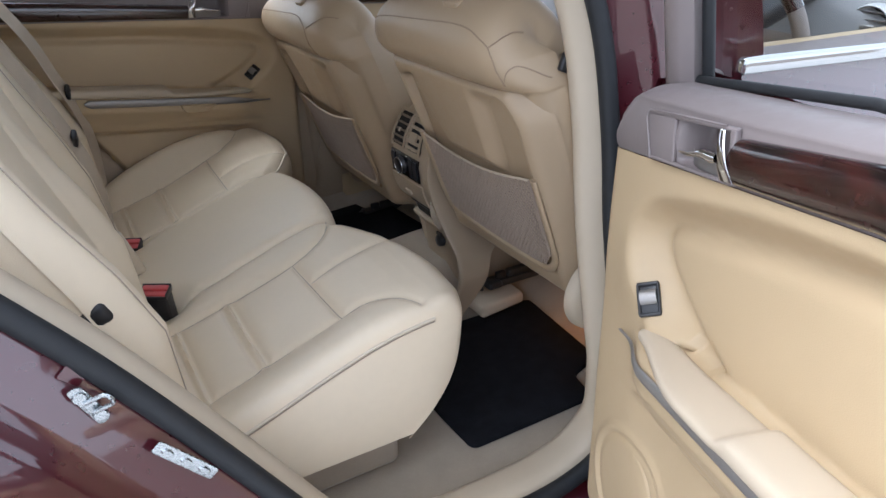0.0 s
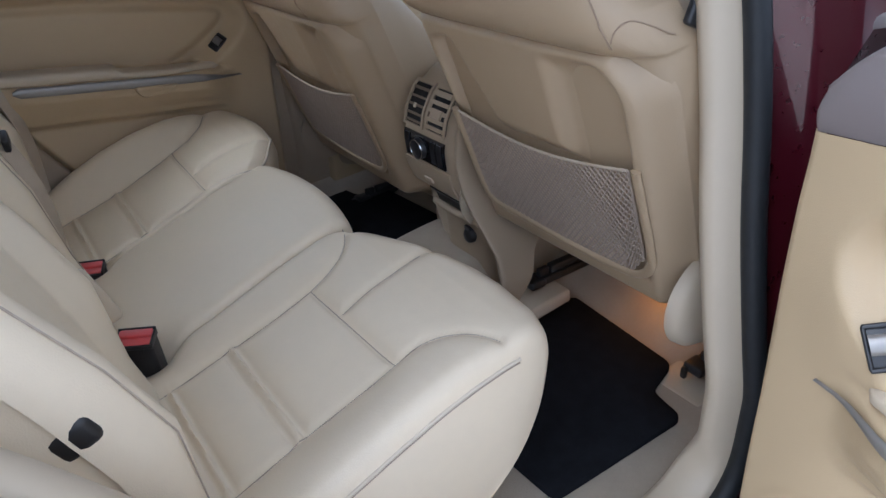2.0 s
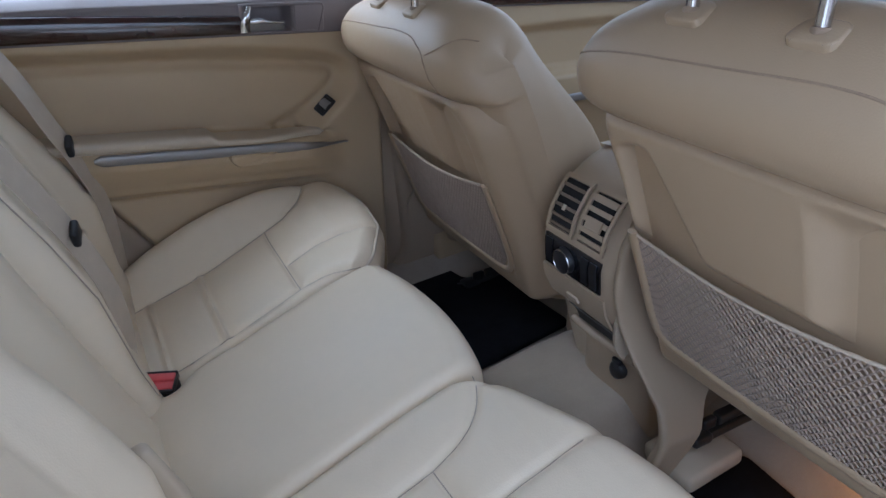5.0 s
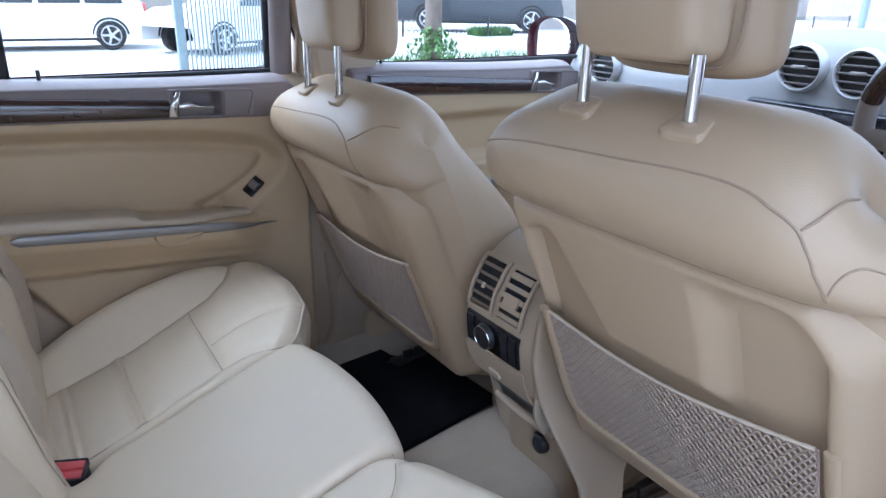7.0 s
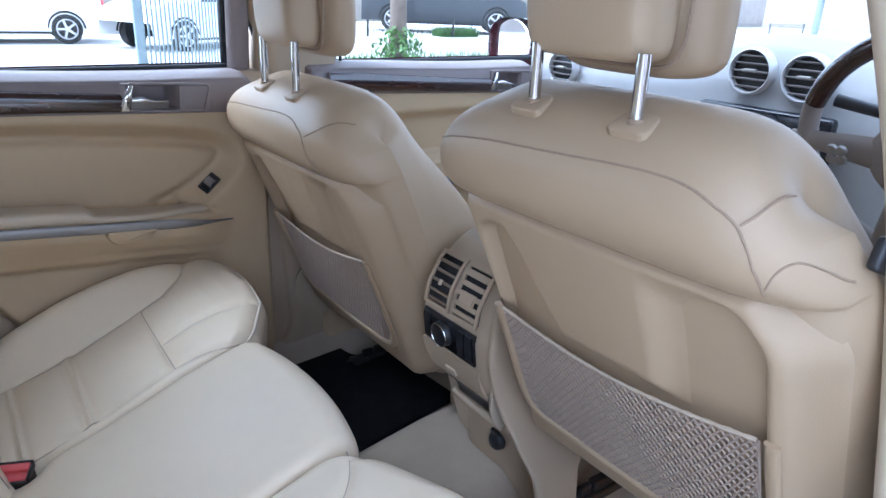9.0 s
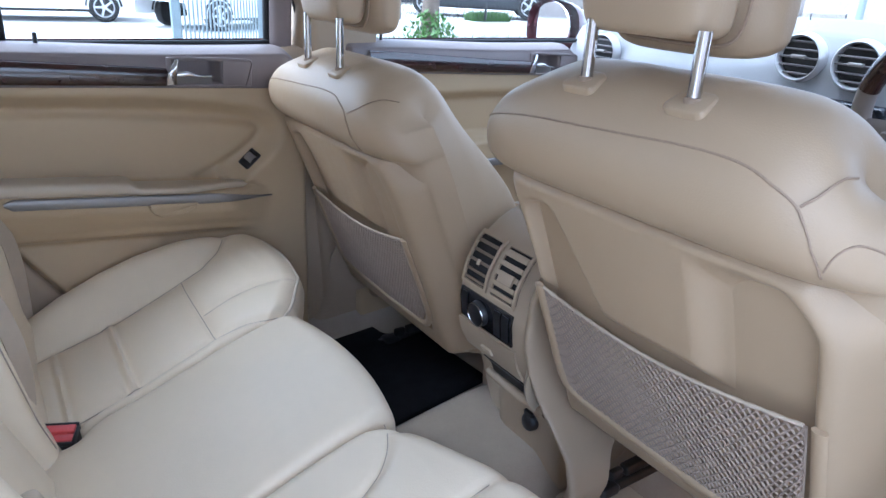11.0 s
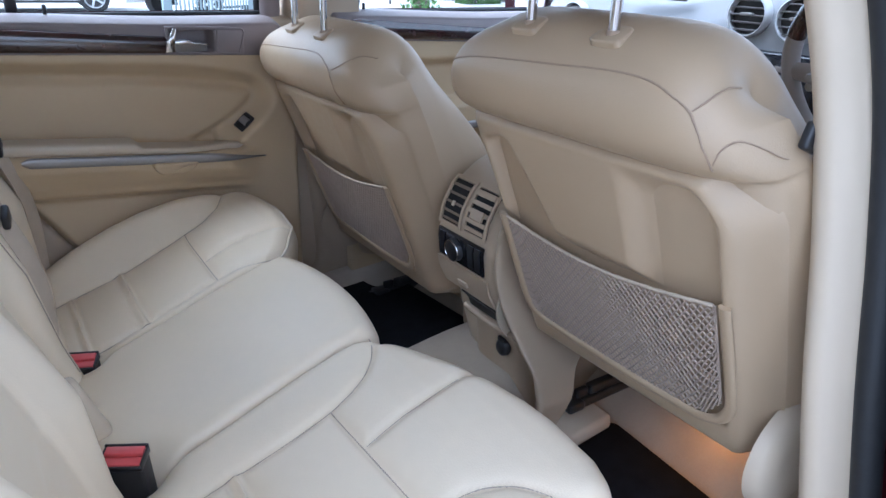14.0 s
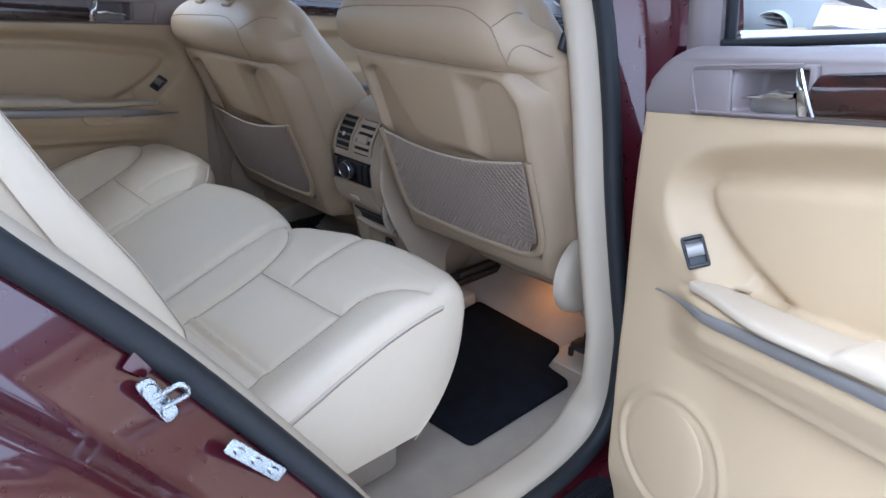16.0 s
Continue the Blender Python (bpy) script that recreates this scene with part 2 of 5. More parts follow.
def curve(points, n):
    """Catmull-Rom points along a line."""
    p = [np.array(q, float) for q in points]
    p = [2 * p[0] - p[1], *p, 2 * p[-1] - p[-2]]
    out = []
    for i in range(n):
        t = i / (n - 1) * (len(p) - 3)
        k = min(int(t), len(p) - 4)
        t -= k
        a, b, c, d = p[k : k + 4]
        out.append(0.5 * (2 * b + (c - a) * t + (2 * a - 5 * b + 4 * c - d) * t * t + (3 * b - a - 3 * c + d) * t**3))
    return out


def along(table, t):
    return float(np.interp(t, [a for a, _ in table], [b for _, b in table]))


def bump(d, width):
    return math.exp(-((d / width) ** 2))


def seg_dist(p, line):
    """How far a flat point lies from a line of points."""
    best = 9.0
    for a, b in zip(line, line[1:]):
        ab = (b[0] - a[0], b[1] - a[1])
        k = ((p[0] - a[0]) * ab[0] + (p[1] - a[1]) * ab[1]) / (ab[0] ** 2 + ab[1] ** 2 + 1e-12)
        k = min(1.0, max(0.0, k))
        best = min(best, math.hypot(p[0] - a[0] - k * ab[0], p[1] - a[1] - k * ab[1]))
    return best


MID = 0.985


# ---- the cabin's shell ----
def floor_z(x, y):
    """The carpeted floor: rising to the front, with a low tunnel along the middle and a step under the front seats."""
    z = 0.497 + 0.079 * x
    z += (0.095 + 0.025 * step(-0.1, 0.25, x)) * (1 - step(0.10, 0.2, abs(y - MID)))
    z += 0.10 * step(0.38, 0.56, x) * (1 - 0.4 * step(0.5, 0.66, abs(y - MID)))
    return z


def carpet_point(u, v):
    x, y = -0.75 + 1.75 * u, 0.27 + 1.43 * v
    side = step(0.585, 0.66, y - MID)
    return x, y, floor_z(x, y) + 0.06 * side


tagged(part("floor", grid(carpet_point, 90, 90), CARPET), "beige cut-pile carpet on the cabin floor", "floor", kind="structure")
tagged(part("underfloor", box((3.6, 1.5, 0.04), (0.0, MID, 0.33), 0.01), BLACK), "black underside of the car floor", "floor", kind="structure")

# The rear side opening, front to back, seen from the open side: x and z round the door hole.
HOLE = [(-0.82, 1.32), (-0.765, 1.215), (-0.711, 1.14), (-0.663, 1.083), (-0.602, 1.008), (-0.526, 0.904), (-0.428, 0.761), (-0.345, 0.635), (-0.25, 0.558),
        (-0.15, 0.53), (0.0, 0.527), (0.08, 0.537), (0.138, 0.562), (0.166, 0.615), (0.166, 0.7), (0.154, 0.85), (0.147, 1.0), (0.148, 1.16),
        (0.13, 1.32), (0.06, 1.5), (-0.02, 1.59), (-0.2, 1.63), (-0.5, 1.635), (-0.72, 1.6), (-0.83, 1.5), (-0.85, 1.42)]
HOLE = [tuple(p) for p in curve(HOLE + HOLE[:1], 161)][:-1]


def hole_y(z):
    return 0.205 + 0.19 * max(0.0, z - 0.75)


def hole_out(i):
    """The outward way, in x and z, at a point of the opening's edge."""
    a, b = HOLE[i - 3], HOLE[(i + 3) % len(HOLE)]
    way = Vector((b[0] - a[0], b[1] - a[1])).normalized()
    n = Vector((way[1], -way[0]))
    c = Vector((HOLE[i][0] + 0.32, HOLE[i][1] - 1.05))
    return tuple(n if n.dot(c) > 0 else -n)


def edge_strip(rows_of):
    """A band round the opening; rows_of(i) lists (outward, y) pairs for each of its points."""
    verts, faces, m = [], [], None
    for i, (x, z) in enumerate(HOLE):
        out, rows = hole_out(i), rows_of(i)
        m = len(rows)
        verts += [(x + out[0] * o, hole_y(z) + dy, z + out[1] * o) for o, dy in rows]
    n = len(HOLE)
    for i in range(n):
        for k in range(m - 1):
            j = (i + 1) % n
            faces.append((i * m + k, i * m + k + 1, j * m + k + 1, j * m + k))
    return verts, faces


def trim_rows(i):
    x, z = HOLE[i]
    low = step(0.66, 0.56, z)
    back = step(-0.35, -0.5, x)
    w = 0.012 + 0.012 * step(-0.1, 0.1, x)
    post = [(0.014, -0.004), (0.0, 0.004), (-0.006, 0.01), (-w * 0.8, 0.02), (-w, 0.034), (-w + 0.006, 0.046), (0.02, 0.058 + 0.02 * back), (0.03 + 0.16 * back, 0.06 + 0.08 * back)]
    sill = [(0.014, -0.004), (0.0, 0.003), (-0.006, 0.009), (-0.008, 0.03), (-0.009, 0.062), (-0.004, 0.071), (0.012, 0.076), (0.05, 0.082)]
    return [(p[0] + (q[0] - p[0]) * low, p[1] + (q[1] - p[1]) * low) for p, q in zip(post, sill)]


side_body = thing("car_body", (0.0, 0.2, 0.4), "burgundy painted car body side around the open rear doorway", "car body", kind="structure")
part("door_aperture_trim", edge_strip(trim_rows), TRIM_PALE, side_body, "pale beige plastic trim round the doorway")


def jamb_rows(i):
    x, z = HOLE[i]
    sill = step(0.6, 0.54, z) * step(-0.4, -0.2, x)
    k = 1 - 0.45 * sill
    back = step(0.0, -0.3, x)
    return [(0.008, 0.004), (0.022, -0.008), (0.03 * k, -0.016), (0.088 * k, -0.024), (0.1 * k, -0.036), (0.112 * k, -0.062), (0.125 * k, -0.08), (0.15, -0.105), (0.17 + 0.03 * back, -0.125), (0.185 + 0.075 * back, -0.14), (0.19 + 0.16 * back, -0.15)]


part("jamb_panel", edge_strip(jamb_rows), PAINT, side_body)
part("door_seal", tube([(x + hole_out(i)[0] * 0.011, hole_y(z) - 0.013, z + hole_out(i)[1] * 0.011) for i, (x, z) in enumerate(HOLE)], 0.0155, 12, ring=True, up=(0, 1, 0)), RUBBER, side_body, "black rubber door seal")

far_side = thing("far_doorway", (0.0, 1.75, 0.4), "doorway trim round the closed door, shade put into a darker beige, with black seal", "doorway trim", kind="structure")
mirrored = Matrix.Translation((0, 2 * MID, 0)) @ Matrix.Diagonal((1, -1, 1, 1))


def far_trim():
    rows = [(-0.008, 1.67), (-0.003, 1.646), (0.003, 1.637), (0.02, 1.634), (0.12, 1.634), (0.26, 1.638)]
    verts, faces, m, n = [], [], len(rows), len(HOLE)
    for i, (x, z) in enumerate(HOLE):
        out = hole_out(i)
        verts += [(x + out[0] * (min(o, 0.16) if out[0] > 0.4 else o), y, z + out[1] * o) for o, y in rows]
    for i in range(n):
        for k in range(m - 1):
            j = (i + 1) % n
            faces.append((i * m + k, i * m + k + 1, j * m + k + 1, j * m + k))
    return verts, faces


# Darker beige than the open side's trim: cabin shade put into the colour.
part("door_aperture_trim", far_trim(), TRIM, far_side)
part("door_seal", tube([(x - hole_out(i)[0] * 0.006, 1.676, z - hole_out(i)[1] * 0.006) for i, (x, z) in enumerate(HOLE)], 0.006, 10, ring=True, up=(0, 1, 0)), RUBBER, far_side, "black rubber door seal")

# sill tread outside the seal
part("sill_tread", slab(rounded([(-0.26, 0.085), (0.12, 0.085), (0.17, 0.178), (-0.22, 0.178)], 0.02), 0.478, 0.488), BLACK, side_body, "ribbed black sill tread")
for k in range(6):
    part("tread_rib", box((0.33, 0.004, 0.005), (-0.05, 0.098 + 0.013 * k, 0.49), 0.0015), BLACK, side_body)

# striker, catch plate and square plug on the jamb
striker = part("striker", join(
    slab(rounded([(-0.013, -0.048), (0.013, -0.044), (0.015, 0.044), (-0.011, 0.05)], 0.012), 0, 0.005, "xz", 0.0012),
    spin([(0.0, -0.004), (0.011, -0.004), (0.013, 0.0), (0.013, 0.003)], (0.0, 0.0, 0.026), "y", 16),
    spin([(0.0, -0.004), (0.011, -0.004), (0.013, 0.0), (0.013, 0.003)], (0.002, 0.0, -0.026), "y", 16),
    tube(curve([(0.0, -0.004, 0.013), (0.02, -0.012, 0.013), (0.036, -0.018, 0.012), (0.041, -0.02, 0.0), (0.036, -0.018, -0.012), (0.02, -0.012, -0.013), (0.0, -0.004, -0.013)], 24), 0.0045, 8)), ZINC, side_body, "zinc-plated door striker loop", sharp=28)
striker.matrix_basis = Matrix.Translation((-0.626, 0.2235, 0.966)) @ Euler((0, radians(-26), 0)).to_matrix().to_4x4() @ Matrix.Scale(0.62, 4)
plate = part("catch_plate", join(slab(rounded([(-0.04, -0.014), (0.04, -0.014), (0.04, 0.014), (-0.04, 0.014)], 0.005), 0, 0.004, "xz", 0.001),
    *(spin([(0.0, -0.004), (0.006, -0.004), (0.008, 0.0)], (x, 0.0, 0.0), "y", 12) for x in (-0.025, 0.0, 0.025))), ZINC, side_body, "zinc latch plate with rivets", sharp=28)
plate.matrix_basis = Matrix.Translation((-0.543, 0.203, 0.863)) @ Euler((0, radians(51), 0)).to_matrix().to_4x4() @ Matrix.Diagonal((1.15, 0.6, 0.6, 1))
plug = part("square_plug", slab(rounded([(-0.014, -0.017), (0.014, -0.017), (0.014, 0.017), (-0.014, 0.017)], 0.004), -0.002, 0.001, "xz", 0.0006), PAINT, side_body, "painted square blanking plug")
plug.matrix_basis = Matrix.Translation((-0.633, 0.236, 1.004)) @ Euler((0, radians(-45), 0)).to_matrix().to_4x4() @ Matrix.Scale(0.75, 4)

# roof and the closed far side
tagged(part("ceiling", box((2.6, 1.32, 0.03), (-0.72, MID, 1.66), 0.01), HEADLINER), "grey cloth headliner", "ceiling", kind="structure")
tagged(part("roof", grid(lambda u, v: (-2.05 + 2.68 * u, 0.28 + 1.41 * v, 1.69 + 0.05 * math.sin(math.pi * v) + 0.03 * math.sin(math.pi * u)), 20, 16), PAINT), "burgundy painted steel car roof", "roof", kind="structure")
# Unseen panel, added over the rear window to keep its light off the seats.
tagged(part("wall_rear", box((0.04, 1.4, 1.3), (-2.0, MID, 1.0), 0.01), TRIM), "unseen beige panel added to shut out light behind the cargo bay", "wall", kind="structure")

# ---- rear bench ----
SIDE_PROFILE = [(-0.66, 0.60), (-0.60, 0.668), (-0.55, 0.69), (-0.475, 0.717), (-0.36, 0.757), (-0.225, 0.812), (-0.16, 0.834), (-0.113, 0.846), (-0.075, 0.852)]
TOP = [(-0.7, 0.58)] + SIDE_PROFILE + [(0.1, 0.86)]


def top_z(x):
    return along(TOP, x)


def front_x(y):
    """The front edge of the bench, seen from above."""
    d, joint = abs(y - 1.0), 0.147 if y < 1.0 else 0.21
    if d < joint:
        return -0.06 - 0.02 * (d / joint) ** 2
    return float(np.interp(d, [joint, joint + 0.033, 0.34, 0.43, 0.48, 0.56, 0.61, 0.64], [-0.105, -0.072, -0.018, -0.004, -0.002, -0.01, -0.03, -0.07]))


def mirror_y(y, far):
    return 2.0 - y if far else y


# seam lines on the outer seats as x, y
SEAM_LINES = [
    [(-0.225, 0.747), (-0.22, 0.497)],
    [(-0.225, 0.747), (-0.30, 0.75), (-0.36, 0.755), (-0.47, 0.76), (-0.52, 0.765)],
    [(-0.22, 0.497), (-0.30, 0.503), (-0.36, 0.507), (-0.47, 0.503), (-0.52, 0.5)],
    [(-0.225, 0.747), (-0.18, 0.757), (-0.145, 0.775), (-0.122, 0.786)],
    [(-0.218, 0.652), (-0.13, 0.653), (-0.09, 0.657), (-0.066, 0.66)],
    [(-0.22, 0.497), (-0.177, 0.492), (-0.134, 0.462), (-0.112, 0.425), (-0.106, 0.41)],
    [(-0.361, 0.755), (-0.358, 0.507)],
    [(-0.376, 0.757), (-0.373, 0.507)],
    [(-0.465, 0.762), (-0.462, 0.503)],
    [(-0.477, 0.762), (-0.474, 0.503)],
]


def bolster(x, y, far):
    """The raised outer bolster of an outer cushion; the one by the open door is set lower to fit its outline."""
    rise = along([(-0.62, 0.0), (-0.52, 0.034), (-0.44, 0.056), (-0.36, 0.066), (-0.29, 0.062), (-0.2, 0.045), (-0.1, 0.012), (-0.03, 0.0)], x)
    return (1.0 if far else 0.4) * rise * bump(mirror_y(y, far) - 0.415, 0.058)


def seam_lines(far):
    """The seams of an outer cushion; the inner front arc of the nearer one sweeps out to the joint."""
    if far:
        return SEAM_LINES
    return SEAM_LINES[:3] + [[(-0.225, 0.747), (-0.19, 0.753), (-0.16, 0.767), (-0.135, 0.792), (-0.118, 0.82), (-0.11, 0.843)]] + SEAM_LINES[4:]


def seat_height(x, y, far):
    """Height of an outer cushion's top, with its bolsters, inset panel and sunken seams."""
    yy = mirror_y(y, far)
    z = top_z(x)
    inset = step(0.44, 0.52, yy) * (1 - step(0.72, 0.80, yy)) * step(-0.16, -0.25, x)
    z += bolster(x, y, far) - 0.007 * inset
    z += 0.006 * math.sin(math.pi * (yy - 0.39) / 0.44) * step(-0.3, -0.1, x)
    near_line = [seg_dist((x, yy), line) for line in seam_lines(far)]
    z -= 0.006 * bump(min(near_line), 0.006)
    z -= 0.0045 * bump(min(near_line), 0.017)
    z += 0.007 * (bump(x + 0.3675, 0.0065) + bump(x + 0.47, 0.0062)) * step(0.5, 0.512, yy) * step(0.762, 0.75, yy)
    return z


def cushion(y0, y1, far=None):
    """A cushion section: over its top, round its front lip and down its face."""
    nu, nv = (230, 95) if far is not None else (110, 70)

    def point(u, v):
        y = y0 + (y1 - y0) * v
        edge = min(v, 1 - v) * (y1 - y0)
        outer = (far is False and v < 0.5) or (far is True and v > 0.5)
        roll = 0.02 if not outer else 0.026
        drop = roll - math.sqrt(max(0.0, roll**2 - max(0.0, roll - edge) ** 2)) if edge < roll else 0.0
        fx = front_x(y)
        flat = 0.76
        if u < flat:
            x = -0.64 + (fx - 0.045 + 0.64) * (u / flat)
            z = seat_height(x, y, far) if far is not None else top_z(x) + 0.004 + 0.010 * math.sin(math.pi * v)
            z -= 0.045 * (bump(math.hypot(x + 0.465, y - 0.862), 0.036) + 0.6 * bump(math.hypot(x + 0.475, y - 1.212), 0.03))
            lip = 0.0
        else:
            s = (u - flat) / (1 - flat)
            zt = seat_height(fx - 0.045, y, far) if far is not None else top_z(fx - 0.045) + 0.004 + 0.010 * math.sin(math.pi * v)
            if s < 0.4:
                a = s / 0.4 * math.pi / 2
                x, z = fx - 0.045 + 0.045 * math.sin(a), zt - 0.045 * (1 - math.cos(a))
            else:
                k = (s - 0.4) / 0.6
                x, z = fx - 0.012 * k - 0.09 * k**3, zt - 0.045 - k * (zt - 0.045 - 0.59)
            lip = step(0.3, 1.0, s)
        inward = drop if v < 0.5 else -drop
        return x - 0.35 * drop, y + 0.0 * inward, z - drop * (1 - 0.6 * lip)

    top = grid(point, nu, nv)
    n = nv
    verts, faces = list(top[0]), list(top[1])
    for side, k in ((0, 0), (1, n - 1)):
        col = [i * n + k for i in range(nu)]
        low = []
        for i in col:
            x, y, z = verts[i]
            low.append(len(verts))
            verts.append((min(x, front_x(y) - 0.1), y + (0.003 if side == 0 else -0.003), min(z, 0.585)))
        for a in range(nu - 1):
            faces.append((col[a], col[a + 1], low[a + 1], low[a]))
    return verts, faces


bench = thing("rear_bench_seat", (-0.35, MID, 0.5), "beige leather rear bench seat with stitched panels", "seat")
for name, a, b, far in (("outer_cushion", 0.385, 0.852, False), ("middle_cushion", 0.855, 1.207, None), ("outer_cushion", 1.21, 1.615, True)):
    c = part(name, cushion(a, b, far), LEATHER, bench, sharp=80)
    if far is not None:
        for line in seam_lines(far)[:6]:
            pts = curve([(x, mirror_y(y, far)) for x, y in line], 26)
            part("seam", tube([(x, y, seat_height(x, y, far) + 0.0004) for x, y in pts], 0.0009, 6), SEAM, c, "tan stitching")
        ys = 0.3845 if not far else 1.6155
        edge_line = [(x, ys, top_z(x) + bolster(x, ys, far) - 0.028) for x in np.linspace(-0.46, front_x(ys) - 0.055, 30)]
        lip_line = [(front_x(y) - 0.012, y, top_z(front_x(y) - 0.045) - 0.009) for y in np.linspace(*((0.40, 0.70) if not far else (1.60, 1.20)), 24)]
        part("piping", tube(curve(edge_line + (lip_line if far else []), 110), 0.003, 8), PIPING, c, "pale beige piping")
        part("seam", tube([(x, y, z - 0.006) for x, y, z in curve(edge_line, 60)], 0.0012, 6), SEAM, c, "tan stitching")
part("seat_base", box((0.5, 1.14, 0.15), (-0.395, 1.0, 0.56), 0.015), CARPET, bench, "beige carpeted seat riser")


# backrests
def back_face(z):
    """x of the backrest's plain face at a height."""
    return -0.512 - 0.36 * (z - 0.72)


def backrest(y0, y1, bolster_a, bolster_b, top=1.33, inset=True):
    def point(u, v):
        y = y0 + (y1 - y0) * v
        z = 0.64 + (top - 0.64) * min(1.0, u / 0.82)
        x = back_face(z) + 0.006
        w = y1 - y0
        swell = along([(0.64, 0.2), (0.78, 0.4), (0.92, 1.0), (1.02, 0.85), (1.12, 0.45), (1.22, 0.2), (1.34, 0.15)], z)
        x += swell * (bolster_a * bump(v * w - 0.05, 0.055) + bolster_b * bump((1 - v) * w - 0.05, 0.055))
        x += 0.012 * math.sin(math.pi * v) * step(0.7, 0.95, z)
        x -= 0.0035 * (bump(v * w - 0.12, 0.006) + bump((1 - v) * w - 0.12, 0.006)) * inset
        x -= 0.004 * (bump(z - 0.93, 0.007) + bump(z - 1.12, 0.007)) * inset * step(0.11, 0.13, v * w) * step(0.11, 0.13, (1 - v) * w)
        edge = min(v, 1 - v) * w
        roll = 0.03
        if edge < roll:
            x -= roll - math.sqrt(max(0.0, roll**2 - (roll - edge) ** 2))
        if u > 0.82:
            a = (u - 0.82) / 0.18 * math.pi
            x, z = x - 0.06 * (1 - math.cos(a)), z + 0.045 * math.sin(a)
        return x, y, z

    edge_seam = [point(u, 0.035 / (y1 - y0)) for u in np.linspace(0.1, 0.8, 50)]
    front = grid(point, 80, 70)
    back = grid(lambda u, v: (back_face(0.64 + (top - 0.64) * u) - 0.12, y0 + (y1 - y0) * v, 0.64 + (top - 0.64) * u), 6, 6)
    def side_point(u, v, e):
        k = 0.006 / (y1 - y0)
        x, y, z = point(u * 0.82, 1 - k if e else k)
        return x - 0.004 - 0.14 * v, y - (0.003 if e == 0 else -0.003) * (v > 0), z

    sides = [grid(lambda u, v, e=e: side_point(u, v, e), 40, 4) for e in (0, 1)]
    return join(front, back, *sides), [(x + 0.0012, y - 0.001, z) for x, y, z in edge_seam]


for name, a, b, ba, bb, tp in (("outer_backrest", 0.385, 0.83, 0.062, 0.05, 1.34), ("middle_backrest", 0.838, 1.127, -0.012, -0.012, 1.27), ("outer_backrest", 1.135, 1.615, 0.035, 0.06, 1.34)):
    shape, seam_line = backrest(a, b, ba, bb, tp, name == "outer_backrest")
    r = part(name, shape, LEATHER, bench, sharp=80)
    if name == "outer_backrest":
        part("seam", tube(seam_line, 0.0011, 6), SEAM, r, "tan stitching")
part("backrest_latch", box((0.034, 0.022, 0.1), (-0.524, 0.826, 0.868), 0.009, 3, Euler((0, radians(-20), 0)).to_matrix().to_4x4()), TRIM_PALE, bench, "pale beige plastic backrest bracket")
part("belt_guide", box((0.042, 0.024, 0.036), (-0.6, 0.398, 0.982), 0.01, 3, Euler((0, radians(-25), 0)).to_matrix().to_4x4()), BLACK, bench, "dark plastic belt guide")

# buckles
def buckle(at, turn, lean):
    b = thing("seat_belt_buckle", at, "black seat belt buckle with a red release button", "buckle", "rear belt buckles")
    m = Matrix.Translation(at) @ Euler((radians(lean), 0, radians(turn))).to_matrix().to_4x4()
    part("housing", moved(join(box((0.056, 0.034, 0.125), (0, 0, -0.05), 0.005, 3), box((0.058, 0.004, 0.016), (0, 0.0165, 0.013), 0.0015), box((0.058, 0.004, 0.008), (0, -0.0165, 0.009), 0.0015), box((0.003, 0.034, 0.012), (0.0275, 0, 0.012), 0.001), box((0.003, 0.034, 0.012), (-0.0275, 0, 0.012), 0.001)), m), BLACK, b)
    part("release_button", moved(join(box((0.051, 0.0145, 0.009), (0, 0.0075, 0.0155), 0.0015), box((0.051, 0.0145, 0.007), (0, -0.0075, 0.0115), 0.0015)), m), RED, b, "red release button")
    return b


buckle((-0.484, 0.848, 0.752), -30, 8)
buckle((-0.49, 1.214, 0.708), -24, 12)

# ---- front seats ----
UP, AHEAD = Vector((-0.363, 0, 0.932)), Vector((0.932, 0, 0.363))
FOOT = Vector((0.234, 0, 0.765))
SEAT_Y = 0.612


def on_seat(w, s, d):
    """A place on a front seat's back: across, up along the lean, and ahead of the rear shell's plane."""
    p = FOOT + UP * s + AHEAD * d
    return (p.x, SEAT_Y + w, p.z)


# closed profile of the backrest: (s, d) from the rear foot, up the back, over the top and down the front
REAR = [(0.40, 0.004), (0.452, 0.002), (0.465, -0.012), (0.485, -0.026), (0.512, -0.031), (0.538, -0.025), (0.558, -0.0125), (0.578, 0.012), (0.590, 0.042)]
BACK_PROFILE = [(0.004, 0.03), (0.012, 0.008), (0.1, 0.004), (0.25, 0.004), *REAR,
                (0.590, 0.08), (0.577, 0.115), (0.548, 0.14), (0.50, 0.155), (0.42, 0.165), (0.28, 0.172), (0.14, 0.185), (0.04, 0.2), (0.0, 0.18), (-0.004, 0.1)]
BACK_LOOP = [tuple(p) for p in curve(BACK_PROFILE + BACK_PROFILE[:1], 91)][:-1]
OUTER = [(-0.08, 0.26), (0.0, 0.268), (0.15, 0.278), (0.3, 0.282), (0.4, 0.281), (0.444, 0.274), (0.47, 0.264), (0.5, 0.252), (0.54, 0.236), (0.57, 0.222), (0.59, 0.21), (0.61, 0.195)]
INNER = [(-0.08, 0.2), (0.0, 0.21), (0.15, 0.224), (0.3, 0.234), (0.42, 0.25), (0.46, 0.262), (0.5, 0.268), (0.54, 0.264), (0.57, 0.254), (0.61, 0.235)]
